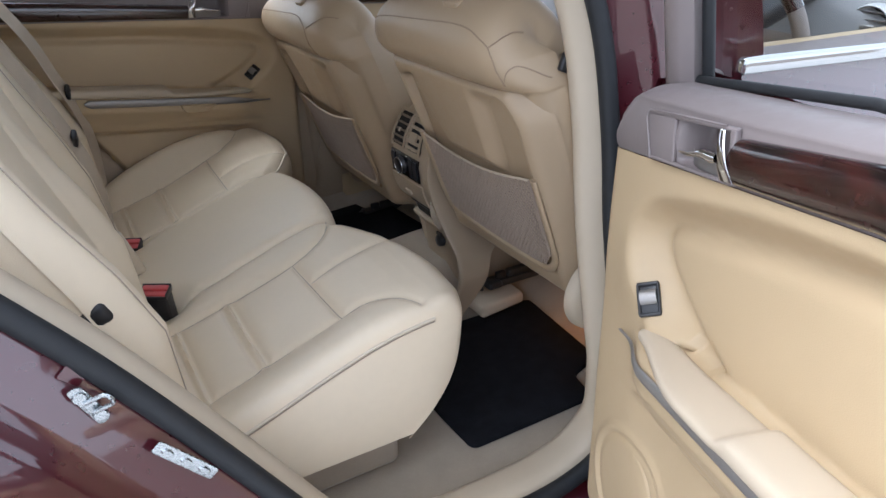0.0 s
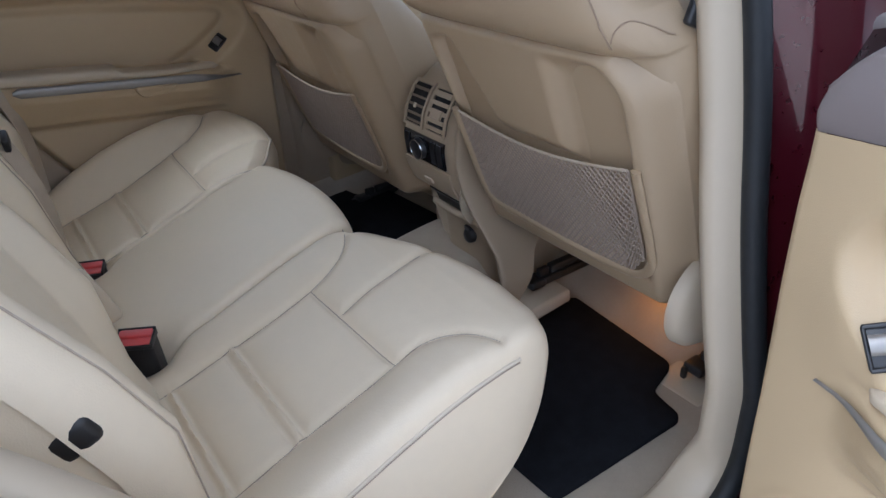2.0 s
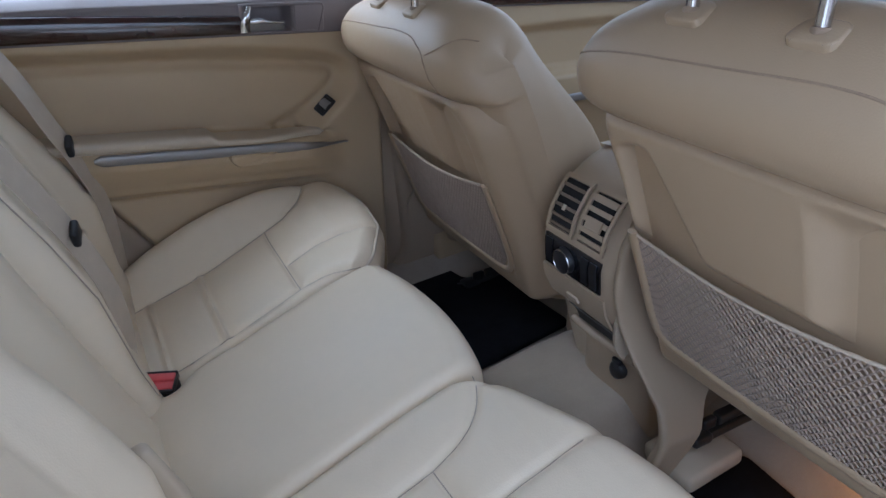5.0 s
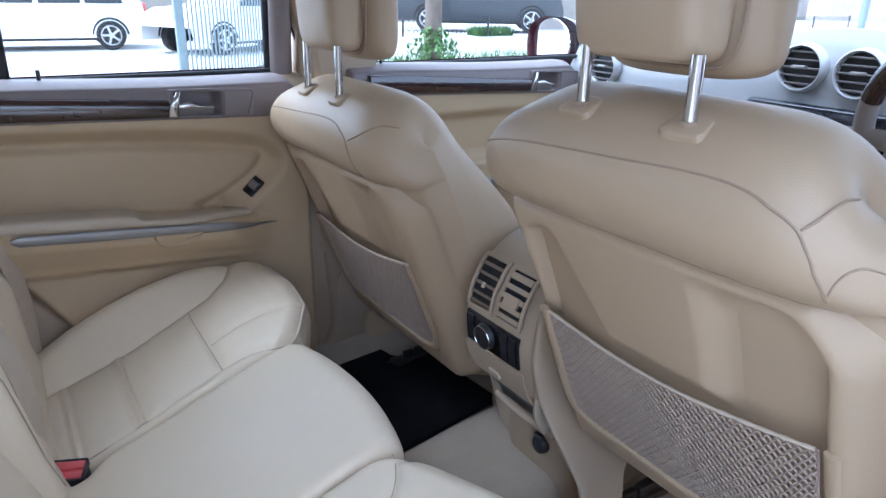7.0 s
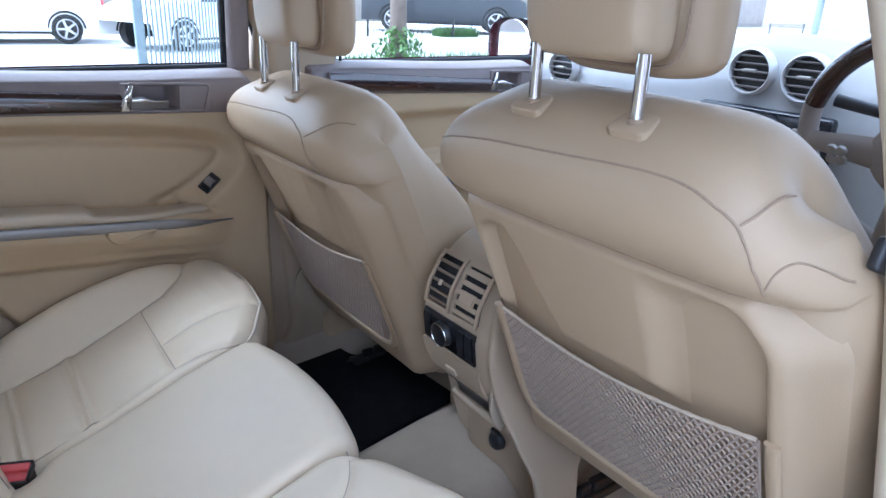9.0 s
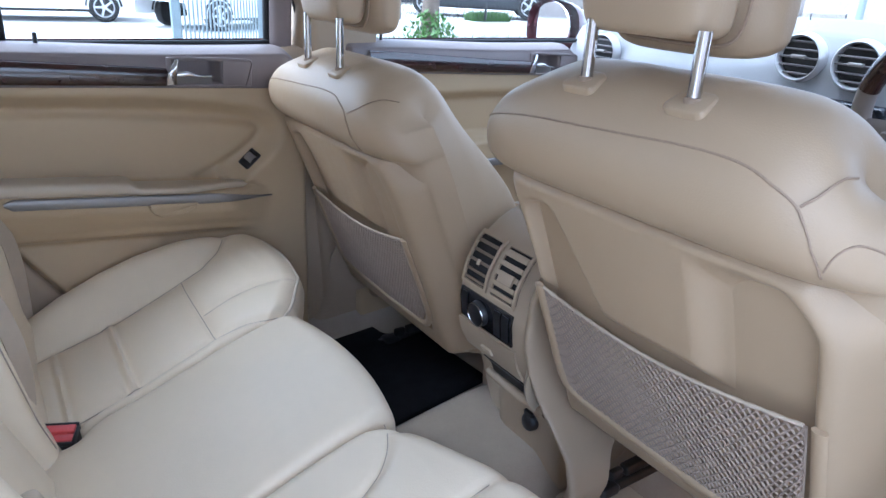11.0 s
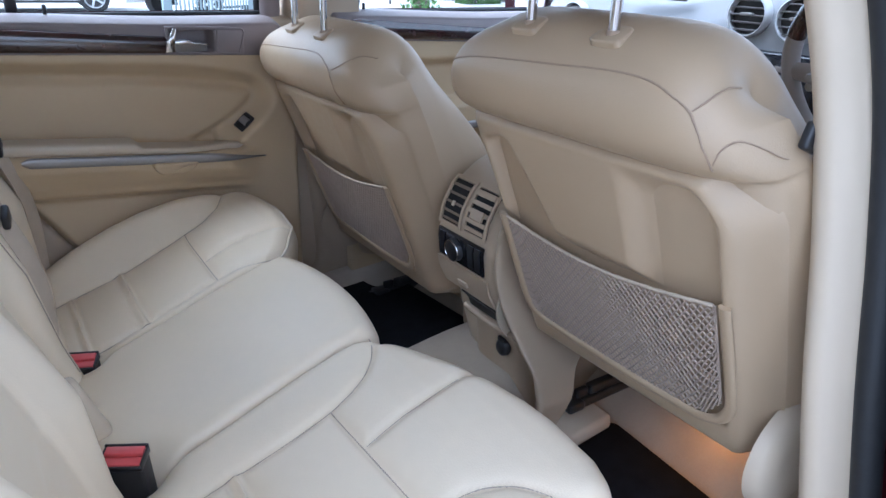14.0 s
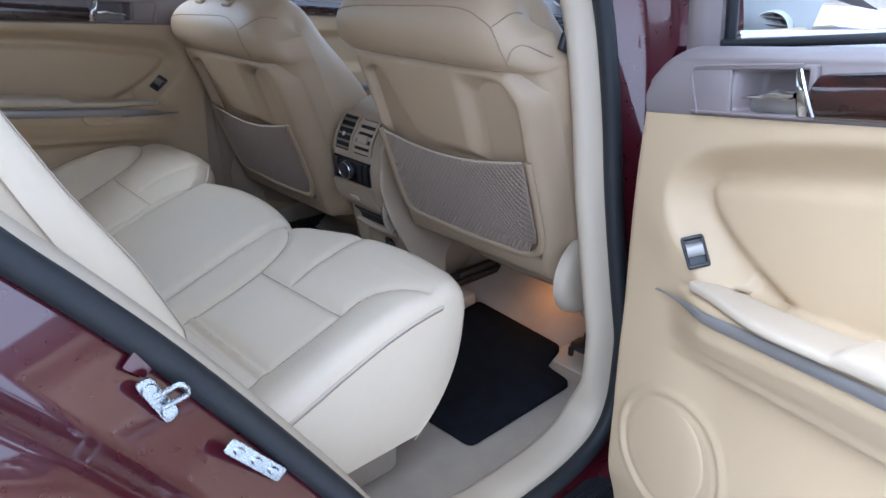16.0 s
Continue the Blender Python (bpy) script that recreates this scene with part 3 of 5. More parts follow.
WIDE = [(-0.08, 0.24), (0.0, 0.25), (0.3, 0.27), (0.42, 0.28), (0.46, 0.288), (0.5, 0.292), (0.54, 0.288), (0.57, 0.275), (0.61, 0.25)]
BROAD = [(-0.08, 0.26), (0.0, 0.268), (0.15, 0.276), (0.3, 0.28), (0.4, 0.28), (0.47, 0.273), (0.5, 0.267), (0.54, 0.258), (0.57, 0.25), (0.61, 0.235)]
SEAT = {"plus": INNER, "minus": OUTER, "narrow": 0.1, "shell": 0.228, "centre": -0.008, "rest": 0.012}


def seat_half(s, t=1.0):
    """Half the seat's width at a height along its back, on either side."""
    return along(SEAT["minus"] if t < 0 else SEAT["plus"], s)


def shoulder(s, t):
    """Holds the back's top below a line that falls towards both shoulders."""
    top = 0.604 - (0.03 * abs(t) ** 4 if t < 0 else 0.05 * t * t)
    return -math.log(math.exp(-140 * s) + math.exp(-140 * top)) / 140


def seat_back_point(u, v):
    k = int(round(u * len(BACK_LOOP))) % len(BACK_LOOP)
    s, d = BACK_LOOP[k]
    t = 2 * v - 1
    core_s, core_d = min(s, 0.53), 0.075
    e = (1 - abs(t) ** (9 if t > 0 else 6)) ** (1 / 2.4)
    d2 = core_d + (d - core_d) * e
    s2 = core_s + (s - core_s) * (0.35 + 0.65 * e) - 0.04 * abs(t) ** 8 * step(0.4, 0.6, s)
    s2 = shoulder(s2, t)
    if d > 0.1:
        d2 += 0.07 * e * bump(abs(t) - 0.8, 0.16) * (1 - step(0.25, 0.5, s))
    narrow = 1 - (SEAT["narrow"] if t < 0 else 0.1) * step(-0.03, 0.16, d) * step(0.16, 0.54, s)
    return on_seat(seat_half(s, t) * t * narrow, s2, d2)


def front_seat(far):
    seat = thing("front_seat", (0.3, SEAT_Y, 0.55), "tan leather front seat with a moulded back shell and map net", "seat", "front seats")
    part("backrest", grid(seat_back_point, len(BACK_LOOP), 60, ring_u=True), LEATHER_SHADED, seat, sharp=80)

    # cap seam: across the back and down both corners, with two arched seams on each flank
    def rear_at(t, s, lift=0.001):
        e = max(0.0, 1 - abs(t) ** (9 if t > 0 else 6)) ** (1 / 2.4)
        d, core = along(REAR, s), min(s, 0.53)
        return on_seat(seat_half(s, t) * t, shoulder(core + (s - core) * (0.35 + 0.65 * e) - 0.04 * abs(t) ** 8 * step(0.4, 0.6, s), t) + lift * 0.3, 0.075 + (d - 0.075) * e - lift)

    line = [(0.262, 0.53), (0.257, 0.541), (0.24, 0.548), (0.15, 0.557), (0.07, 0.5605), (0.0, 0.563), (-0.08, 0.566), (-0.132, 0.5645), (-0.164, 0.5575), (-0.187, 0.546), (-0.199, 0.526), (-0.206, 0.506), (-0.21, 0.49), (-0.211, 0.481)]
    if far:
        line = [(w + (0.03 if w > 0.2 else 0.044), s) for w, s in line]
    part("top_seam", tube([rear_at(max(-0.99, min(0.99, w / seat_half(s, w))), s) for w, s in curve(line, 120)], 0.0013, 6), STITCH, seat, "brown piped seam")
    crest = min(range(len(BACK_LOOP)), key=lambda i: abs(BACK_LOOP[i][0] - 0.548) + 9 * (BACK_LOOP[i][1] > 0.0))
    over = []
    for k in range(15):
        at = crest + 0.72 * k
        v = 0.5 - 0.5 * ((0.6 if far else 0.81) + (0.38 if far else 0.18) * (k / 14) ** 0.85)
        p, q = (Vector(seat_back_point(i / len(BACK_LOOP), v)) for i in (math.floor(at), math.floor(at) + 1))
        x, y, z = p.lerp(q, at % 1.0)
        over.append((x - 0.001, y - 0.001, z + 0.0014))
    part("flank_seam", tube(curve(over[::3], 50), 0.0011, 6), STITCH, seat, "brown stitched seam")
    if not far:
        part("flank_seam", tube([rear_at(-t, s, 0.0006) for t, s in curve([(0.83, 0.49), (0.87, 0.506), (0.91, 0.518), (0.945, 0.522), (0.975, 0.512), (0.994, 0.488)], 40)], 0.0011, 6), STITCH, seat, "brown stitched seam")

    # moulded rear shell
    plus, centre = SEAT["shell"], SEAT["centre"]

    def shell_d(w, s):
        d = -0.016
        edge = min((0.265 if w < 0 else plus + 0.014 * step(0.3, 0.46, s)) - abs(w), 1.3 * (s + 0.006), 2.2 * (0.476 - s))
        w -= centre
        slant = 0.062 + 0.46 * (s - 0.262)
        hollow_l = step(slant - 0.006, slant + 0.03, w) * step(0.2, 0.178, w) * step(0.452, 0.425, s + 0.25 * (w - 0.11))
        hollow_r = (0.45 * step(-0.062, -0.1, w) + 0.55 * step(-0.098, -0.15, w)) * step(-0.209, -0.18, w) * step(0.46, 0.405, s)
        hollow = max(hollow_l, hollow_r) * step(0.075, 0.09, s)
        d += 0.042 * hollow
        pocket = step(0.07, 0.085, s) * step(0.30, 0.25, s) * step(0.206, 0.196, abs(w))
        d = max(d, -0.016 + 0.024 * pocket)
        d += 0.05 * (1 - step(-0.004, 0.06, edge)) ** 2
        return d

    def shell_point(u, v):
        s = -0.006 + 0.482 * u
        half = 0.262 + 0.006 * step(0.0, 0.2, s) - 0.03 * step(0.05, -0.006, s) ** 2 - 0.045 * step(0.39, 0.476, s) ** 1.4
        left = plus - 0.002 + 0.014 * step(0.3, 0.46, s) - 0.02 * step(0.05, -0.006, s) ** 2 - 0.012 * step(0.43, 0.476, s) ** 2
        k = 2 * v - 1
        return on_seat(k * (half if k < 0 else left), s, shell_d(k * (0.265 if k < 0 else plus + 0.014 * step(0.3, 0.46, s)), s))

    shell = part("back_shell", grid(shell_point, 115, 135), LEATHER_SHADED, seat, "tan moulded back shell with knee hollows", sharp=80)

    # pocket frame lip and net
    lip = [(0.196, 0.285), (0.194, 0.2), (0.19, 0.11), (0.17, 0.077), (0.1, 0.07), (0.0, 0.066), (-0.1, 0.067), (-0.175, 0.075), (-0.21, 0.11), (-0.216, 0.17), (-0.214, 0.3)]
    part("pocket_frame", tube([on_seat(w + centre, s, -0.0175) for w, s in curve(lip, 70)], 0.0085, 10, up=tuple(AHEAD), flat=0.55), LEATHER_SHADED, seat, "tan pocket rim")

    def net_at(w, s):
        sag = math.sin(math.pi * (w + 0.195) / 0.39)
        top = 0.288 - 0.03 * w - 0.024 * sag
        low = 0.072 + 0.05 * max(0.0, abs(w) - 0.165) / 0.035
        s2 = low + (top - low) * s
        return on_seat(w + centre, s2, -0.0165 - 0.006 * sag * s * (1.4 - s))

    cords = []
    count, tilt = 36, 0.15
    for k in range(-14, count + 1):
        for way in (1, -1):
            pts = []
            for q in range(13):
                s = q / 12
                w = -0.195 + 0.39 * k / count + way * tilt * (s - 0.0) + (0 if way == 1 else tilt * 0.0)
                if way == -1:
                    w = -0.195 + 0.39 * (k + 14) / count - tilt * s
                if -0.2 <= w <= 0.195:
                    pts.append(net_at(w, s))
                elif pts and w < -0.2 or not pts and w < -0.2 and way == 1 and w > -0.215:
                    pts.append(net_at(-0.2, s))
            if len(pts) > 1:
                cords.append(tube(pts, 0.0016, 4, up=(1, 0, 0)))
    part("map_net", join(*cords), NET, seat, "stretched grey-brown map net", sharp=80)
    part("net_elastic", tube([net_at(w, 1.0) for w in np.linspace(-0.197, 0.197, 50)], [0.0024 + 0.0005 * math.sin(i * 2.1) for i in range(50)], 8), WEB, seat, "beige gathered elastic hem")

    # headrest on two posts
    for w in (-0.053, 0.088):
        x, y, z = on_seat(w, 0.585, 0.034)
        plate = rounded([(-0.018, -0.025), (0.018, -0.021), (0.018, 0.021), (-0.018, 0.025)], 0.012)
        part("post_collar", moved(slab(plate, -0.014, 0.005, "xy", 0.003), Matrix.Translation((x, y, z + 0.001)) @ Euler((0, radians(-27), 0)).to_matrix().to_4x4()), LEATHER_SHADED, seat, "tan plastic collar")
        part("post_sleeve", spin([(0.0075, -0.01), (0.009, 0.0), (0.009, 0.0065), (0.0075, 0.008), (0.0062, 0.006)], (x, y, z), "z", 20), STITCH, seat, "brown post sleeve")
        part("headrest_post", tube([(x, y, z - 0.02), (x, y, z + 0.03), (x, y, z + 0.056 + SEAT["rest"])], 0.0068, 14, up=(1, 0, 0)), CHROME, seat, "chrome post")
    hx, hy, hz = on_seat(0.03, 0.589, 0.03)
    hz += SEAT["rest"]

    def pad(cx, cz, depth, width, tall, lean, wrap, box_t, box_a):
        """A padded block: squarer for higher box_t and lower box_a; wrap bends its ends forward."""
        def point(u, v):
            a, t = u * math.tau, 2 * v - 1
            t = math.copysign(1 - (1 - abs(t)) ** 1.7, t)
            e = max(0.0, 1 - abs(t) ** box_t) ** (1 / 2.2)
            c, q = math.cos(a), math.sin(a)
            px = depth * e * math.copysign(abs(c) ** box_a, c)
            pz = tall * (0.72 + 0.28 * e) * math.copysign(abs(q) ** box_a, q) * min(1.0, e * 2.2)
            return (hx + cx + px - lean * pz + wrap * t * t, hy + width * t, hz + cz + pz)

        return grid(point, 64, 60, ring_u=True)

    rest = part("headrest", pad(0.022, 0.148, 0.036, 0.084, 0.106, 0.06, 0.004, 9, 0.42), LEATHER_SHADED, seat, sharp=80)
    part("headrest_front_pad", pad(0.083, 0.146, 0.036, 0.109, 0.122, 0.06, 0.012, 5, 0.6), LEATHER_SHADED, rest, sharp=80)
    ring = [(hx + 0.062 + 0.004 * math.copysign(1, c), hy + 0.0885 * math.copysign(abs(c) ** 0.3, c), hz + 0.145 + 0.109 * math.copysign(abs(q) ** 0.3, q)) for c, q in ((math.cos(k * math.tau / 80), math.sin(k * math.tau / 80)) for k in range(80))]
    part("headrest_joint", tube(ring, 0.002, 6, ring=True, up=(1, 0, 0)), STITCH, rest, "dark joint between the two pads")
    # cushion, hinge covers and rails
    def base_point(u, v):
        a, t = u * math.tau, 2 * v - 1
        e = (1 - abs(t) ** 6) ** (1 / 3)
        c, s = math.cos(a), math.sin(a)
        return (0.63 + 0.27 * e * math.copysign(abs(c) ** 0.5, c), SEAT_Y + 0.25 * t, 0.76 + 0.07 * e * math.copysign(abs(s) ** 0.6, s) + 0.04 * c)

    part("seat_cushion", grid(base_point, 40, 30, ring_u=True), LEATHER_SHADED, seat, sharp=80)
    for side in (-1, 1):
        y, tuck = SEAT_Y + side * (0.272 if side < 0 and not far else 0.262), 0.0 if side < 0 and not far else 0.008
        dome = spin([(0.0, -0.02 + tuck), (0.05, -0.018 + tuck), (0.07, -0.013 + tuck), (0.08, -0.003 + tuck), (0.082, 0.012)], (0, 0, 0), "y", 40)
        dome = moved(dome, Matrix.Translation((0.252, y, 0.8)) @ Matrix.Diagonal((1, -side, 1, 1)))
        arm = moved(slab(rounded([(0.0, -0.1), (0.14, -0.14), (0.12, 0.03), (0.0, 0.05)], 0.03), -0.008, 0.012, "xz", 0.004), Matrix.Translation((0.29, y + 0.012, 0.78)))
        # Far seat's covers are a darker beige, with their shade put into the colour.
        part("hinge_cover", arm if far and side < 0 else join(dome, arm), TRIM if far else TRIM_PALE, seat, "beige round hinge cover, darker on the far seat for its shade")
        x, y, z = (0.385, SEAT_Y - 0.205, 0.553) if side < 0 else (0.295, SEAT_Y + 0.16, 0.598)
        part("seat_rail", join(box((0.46, 0.034, 0.018), (x + 0.25, y, z + 0.002), 0.004), box((0.42, 0.02, 0.02), (x + 0.26, y, z + 0.02), 0.004)), DARK_METAL, seat, "black steel seat rail")
        part("rail_end_cap", join(box((0.042, 0.042, 0.02), (x + 0.005, y, z + 0.002), 0.006), box((0.03, 0.014, 0.024), (x + 0.03, y, z + 0.018), 0.004), box((0.01, 0.012, 0.024), (x - 0.02, y + 0.012, z - 0.008), 0.003)), BLACK, seat)
        if far:
            continue
        part("rail_foot", box((0.13, 0.11, 0.034), (x + 0.005, y, z - 0.038), 0.01, 3, Euler((0, radians(-6), 0)).to_matrix().to_4x4()), TRIM_PALE, seat, "pale beige rail cover plate")
    return seat


near_seat = front_seat(False)
SEAT.update(plus=WIDE, minus=BROAD, narrow=0.05, shell=0.262, centre=0.016, rest=0.036)
far_seat = front_seat(True)
far_seat.location = (0.29, SEAT_Y + 0.738, 0.482)

part("side_tab", box((0.045, 0.012, 0.03), on_seat(-0.262, 0.478, 0.085), 0.004, 2, Euler((0, radians(20), 0)).to_matrix().to_4x4()), BLACK, near_seat, "black plastic tab on the flank")

# ---- centre console ----
console = thing("center_console", (0.2, MID, 0.6), "tan plastic centre console with rear air vents and controls", "console")
CY = 0.968


def console_x(z):
    """The console's rear face in profile: a rounded drum of vents above a set-back foot."""
    return along([(0.55, 0.235), (0.66, 0.224), (0.72, 0.216), (0.765, 0.208), (0.785, 0.19), (0.80, 0.177), (0.84, 0.165), (0.9, 0.157), (0.96, 0.168), (1.0, 0.19), (1.03, 0.225), (1.05, 0.27)], z)


def console_half(z):
    return along([(0.55, 0.088), (0.70, 0.085), (0.755, 0.085), (0.775, 0.092), (0.795, 0.1), (0.84, 0.103), (0.9, 0.1), (0.95, 0.093), (1.05, 0.08)], z)


def console_mid(z):
    """The foot of the console stands off the drum's middle."""
    return along([(0.55, 0.918), (0.72, 0.92), (0.755, 0.926), (0.785, 0.95), (0.82, CY), (1.1, CY)], z)


def console_point(u, v):
    z = 0.55 + 0.5 * v
    a = (2 * u - 1) * 1.0
    h = console_half(z)
    if abs(a) < 0.62:
        y, x = h * a / 0.62, console_x(z) + 0.02 * (abs(a) / 0.62) ** 5
    else:
        k = (abs(a) - 0.62) / 0.38
        y, x = math.copysign(h + 0.01 * k, a), console_x(z) + 0.02 + 0.75 * k
    return x, console_mid(z) + y, z


part("body", join(grid(console_point, 80, 60), grid(lambda u, v: (0.27 + 0.7 * u, CY + 0.085 * (2 * v - 1), 1.05 + 0.006 * math.cos(math.pi * (v - 0.5))), 10, 10)), TRIM, console, sharp=80)


def on_console(y, z, d):
    """A place on the console's rear face, d behind it."""
    x = console_x(z)
    slope = (console_x(z + 0.005) - console_x(z - 0.005)) / 0.01
    n = Vector((-1, 0, slope)).normalized()
    return Vector((x, console_mid(z) + y, z)) + n * d


def console_panel(y0, y1, z0, z1, d, nu=8, nv=10, thick=0.004):
    top = grid(lambda u, v: tuple(on_console(y0 + (y1 - y0) * u, z0 + (z1 - z0) * v, d)), nu, nv)
    low = grid(lambda u, v: tuple(on_console(y0 + (y1 - y0) * u, z0 + (z1 - z0) * v, d - thick)), nu, nv)
    rim = []
    for f in (lambda t: (y0 + (y1 - y0) * t, z0), lambda t: (y0 + (y1 - y0) * t, z1), lambda t: (y0, z0 + (z1 - z0) * t), lambda t: (y1, z0 + (z1 - z0) * t)):
        rim.append(grid(lambda u, v, f=f: tuple(on_console(*f(u), d - thick * v)), 10, 2))
    return join(top, low, *rim)


for side in (-1, 1):
    y0, y1 = sorted((side * 0.008, side * 0.068))
    vent = part("air_vent", console_panel(y0, y1, 0.93, 1.006, 0.002), DULL_BLACK, console, "black rear air vent")
    for k in range(5):
        z = 0.934 + 0.0153 * k
        part("slat", console_panel(y0 + 0.003, y1 - 0.003, z, z + (0.0045 if side > 0 else 0.0075), 0.0065 if side > 0 else 0.008, 6, 3, 0.003), VENT_TAN if side > 0 else TRIM, vent)
    if side < 0:
        part("slider", console_panel(-0.056, -0.022, 0.958, 0.973, 0.0115, 6, 4, 0.005), TRIM, vent, "tan vent slider")
    else:
        part("slider", console_panel(0.036, 0.042, 0.962, 0.97, 0.0085, 3, 3, 0.003), TRIM_PALE, vent)
    for y in (y0 - 0.001, y1 + 0.001):
        part("vent_frame", console_panel(y - 0.003, y + 0.003, 0.925, 1.011, 0.007, 3, 10), TRIM, vent)
    for z in (0.925, 1.006):
        part("vent_frame", console_panel(y0, y1, z, z + 0.005, 0.007, 8, 3), TRIM, vent)
panel = part("control_panel", console_panel(-0.072, 0.07, 0.858, 0.915, 0.004), GLOSS_BLACK, console, "gloss black control panel")
kx, ky, kz = on_console(0.012, 0.886, 0.004)
kn = Euler((0, radians(-6), 0)).to_matrix().to_4x4()
part("dial", moved(spin([(0.0, -0.011), (0.0195, -0.011), (0.022, -0.009), (0.0235, 0.0)], (0, 0, 0), "x", 28), Matrix.Translation((kx, ky, kz)) @ kn), BLACK, panel, "black rotary dial")
part("dial_ring", moved(tube([(-0.0105, 0.0212 * math.cos(a), 0.0212 * math.sin(a)) for a in np.linspace(0, math.tau, 33)[:-1]], 0.0013, 6, ring=True, up=(1, 0, 0)), Matrix.Translation((kx, ky, kz)) @ kn), CHROME, panel, "thin chrome dial ring")
for y in (-0.057, -0.036, 0.056):
    part("button", console_panel(y - 0.008, y + 0.008, 0.864, 0.909, 0.0065, 4, 5, 0.003), BLACK, panel)
drawer = part("ashtray_door", console_panel(-0.08, 0.08, 0.792, 0.85, 0.003), TRIM, console)
part("ashtray_catch", console_panel(-0.012, 0.014, 0.812, 0.821, 0.008, 5, 3), TRIM_PALE, drawer)
# Flat black panel, no recess: the slot's inner shade is put into its colour.
part("storage_slot", console_panel(-0.066, 0.068, 0.748, 0.776, 0.0025), BLACK, console, "storage slot drawn as a black panel for its shaded inside")
part("slot_lip", tube([tuple(on_console(y, 0.743 - 0.006 * (1 - (y / 0.08) ** 2), 0.006)) for y in np.linspace(-0.08, 0.08, 24)], 0.008, 10), TRIM, console, "rounded tan lip below the slot")
flap = part("power_socket", moved(spin([(0.0, -0.011), (0.012, -0.01), (0.0165, -0.006), (0.0175, 0.004)], (0, 0, 0), "x", 24), Matrix.Translation(on_console(-0.032, 0.697, 0.004)) @ Euler((0, radians(6), 0)).to_matrix().to_4x4()), BLACK, console, "round black socket lid")
part("lid_tab", console_panel(-0.042, -0.022, 0.712, 0.72, 0.01, 4, 3, 0.006), BLACK, flap)


def cheek_point(u, v, side):
    """The side wing of the console, sweeping outward to the floor."""
    z = 0.545 + 0.49 * v
    x = along([(0.54, 0.15), (0.62, 0.185), (0.70, 0.194), (0.8, 0.178), (0.88, 0.165), (0.95, 0.17), (1.0, 0.195), (1.04, 0.25)], z)
    deep = along([(0.55, 0.06), (0.7, 0.12), (0.8, 0.4)], z)
    inner = along([(0.545, 0.19), (0.65, 0.2), (0.70, 0.178), (0.735, 0.148), (0.78, 0.112), (0.82, 0.09), (0.86, 0.082), (0.9, 0.08), (0.97, 0.082), (1.04, 0.08)], z)
    out = 0.03 * math.sin(min(1.0, u / 0.3) * math.pi / 2)
    return x - 0.004 + 0.016 * (1 - min(1.0, u / 0.12)) + deep * max(0.0, u - 0.2), CY + side * (inner + out), z


part("side_cheek", grid(lambda u, v: cheek_point(u, v, -1), 40, 50), TRIM, console, sharp=80)


def leaf_point(u, v):
    """A low pale wing beside the set-back foot, on the far side, rounded forwards at its edge."""
    z = 0.56 + 0.24 * v
    edge = along([(0.56, 0.045), (0.60, 0.072), (0.66, 0.103), (0.72, 0.122), (0.76, 0.122), (0.8, 0.1)], z)
    a = min(1.0, u / 0.6)
    return console_x(z) + 0.02 + 0.02 * a**4 + 0.16 * max(0.0, u - 0.6), CY + edge * (0.2 + 0.8 * a), z


part("side_leaf", grid(leaf_point, 24, 30), TRIM_PALE, console, "pale beige low side wing", sharp=80)

# ---- floor mats ----
def mat_thing(mirror):
    pts = [(-0.02, 0.50), (-0.015, 0.372), (0.277, 0.352), (0.29, 0.43), (0.375, 0.452), (0.395, 0.74), (0.05, 0.77), (-0.02, 0.70)]
    pts = [(x, mirror(y)) for x, y in pts]
    ring = rounded(pts, 0.02)
    cx, cy = np.mean([p[0] for p in ring]), np.mean([p[1] for p in ring])
    m = len(ring)
    verts, faces = [], []
    for lift, k in ((0.004, 1.0), (0.013, 0.995), (0.0145, 0.985), (0.0145, 0.6), (0.0145, 0.2)):
        verts += [(cx + (x - cx) * k, cy + (y - cy) * k, floor_z(cx + (x - cx) * k, 0.5) + lift) for x, y in ring]
    for r in range(4):
        for i in range(m):
            faces.append((r * m + i, r * m + (i + 1) % m, (r + 1) * m + (i + 1) % m, (r + 1) * m + i))
    faces.append(tuple(4 * m + i for i in range(m)))
    ob = part("floor_mat", (verts, faces), BLACK_CARPET)
    tagged(ob, "black carpet floor mat with a notched edge in the rear footwell", "floor mat", "rear floor mats")


mat_thing(lambda y: y)
mat_thing(lambda y: 2 * MID - y)


# ---- doors ----
def belt_low(x):
    """The joint between the grey upper trim and the beige panel."""
    return 1.173 + 0.043 * (0.12 - x)


def belt_high(x):
    return 1.262 - 0.05 * step(0.06, 0.13, x) + 0.012 * step(-0.1, -0.6, x)


RECESS = [(-0.95, 0.9), (-0.95, 1.19), (-0.4, 1.181), (-0.174, 1.169), (-0.045, 1.149), (0.01, 1.134), (0.04, 1.114), (0.056, 1.088), (0.052, 1.056), (0.03, 1.03), (0.005, 1.008), (-0.055, 0.962), (-0.075, 0.95), (-0.3, 0.94)]
PAD = [(-0.95, 0.88), (-0.95, 1.158), (-0.514, 1.15), (-0.312, 1.14), (-0.102, 1.117), (-0.03, 1.107), (0.0, 1.098), (0.008, 1.084), (-0.004, 1.062), (-0.04, 1.035), (-0.085, 1.009), (-0.14, 0.985), (-0.2, 0.96), (-0.3, 0.93)]


RECESS = [tuple(p) for p in curve(RECESS, 30)]
PAD = [tuple(p) for p in curve(PAD, 30)]


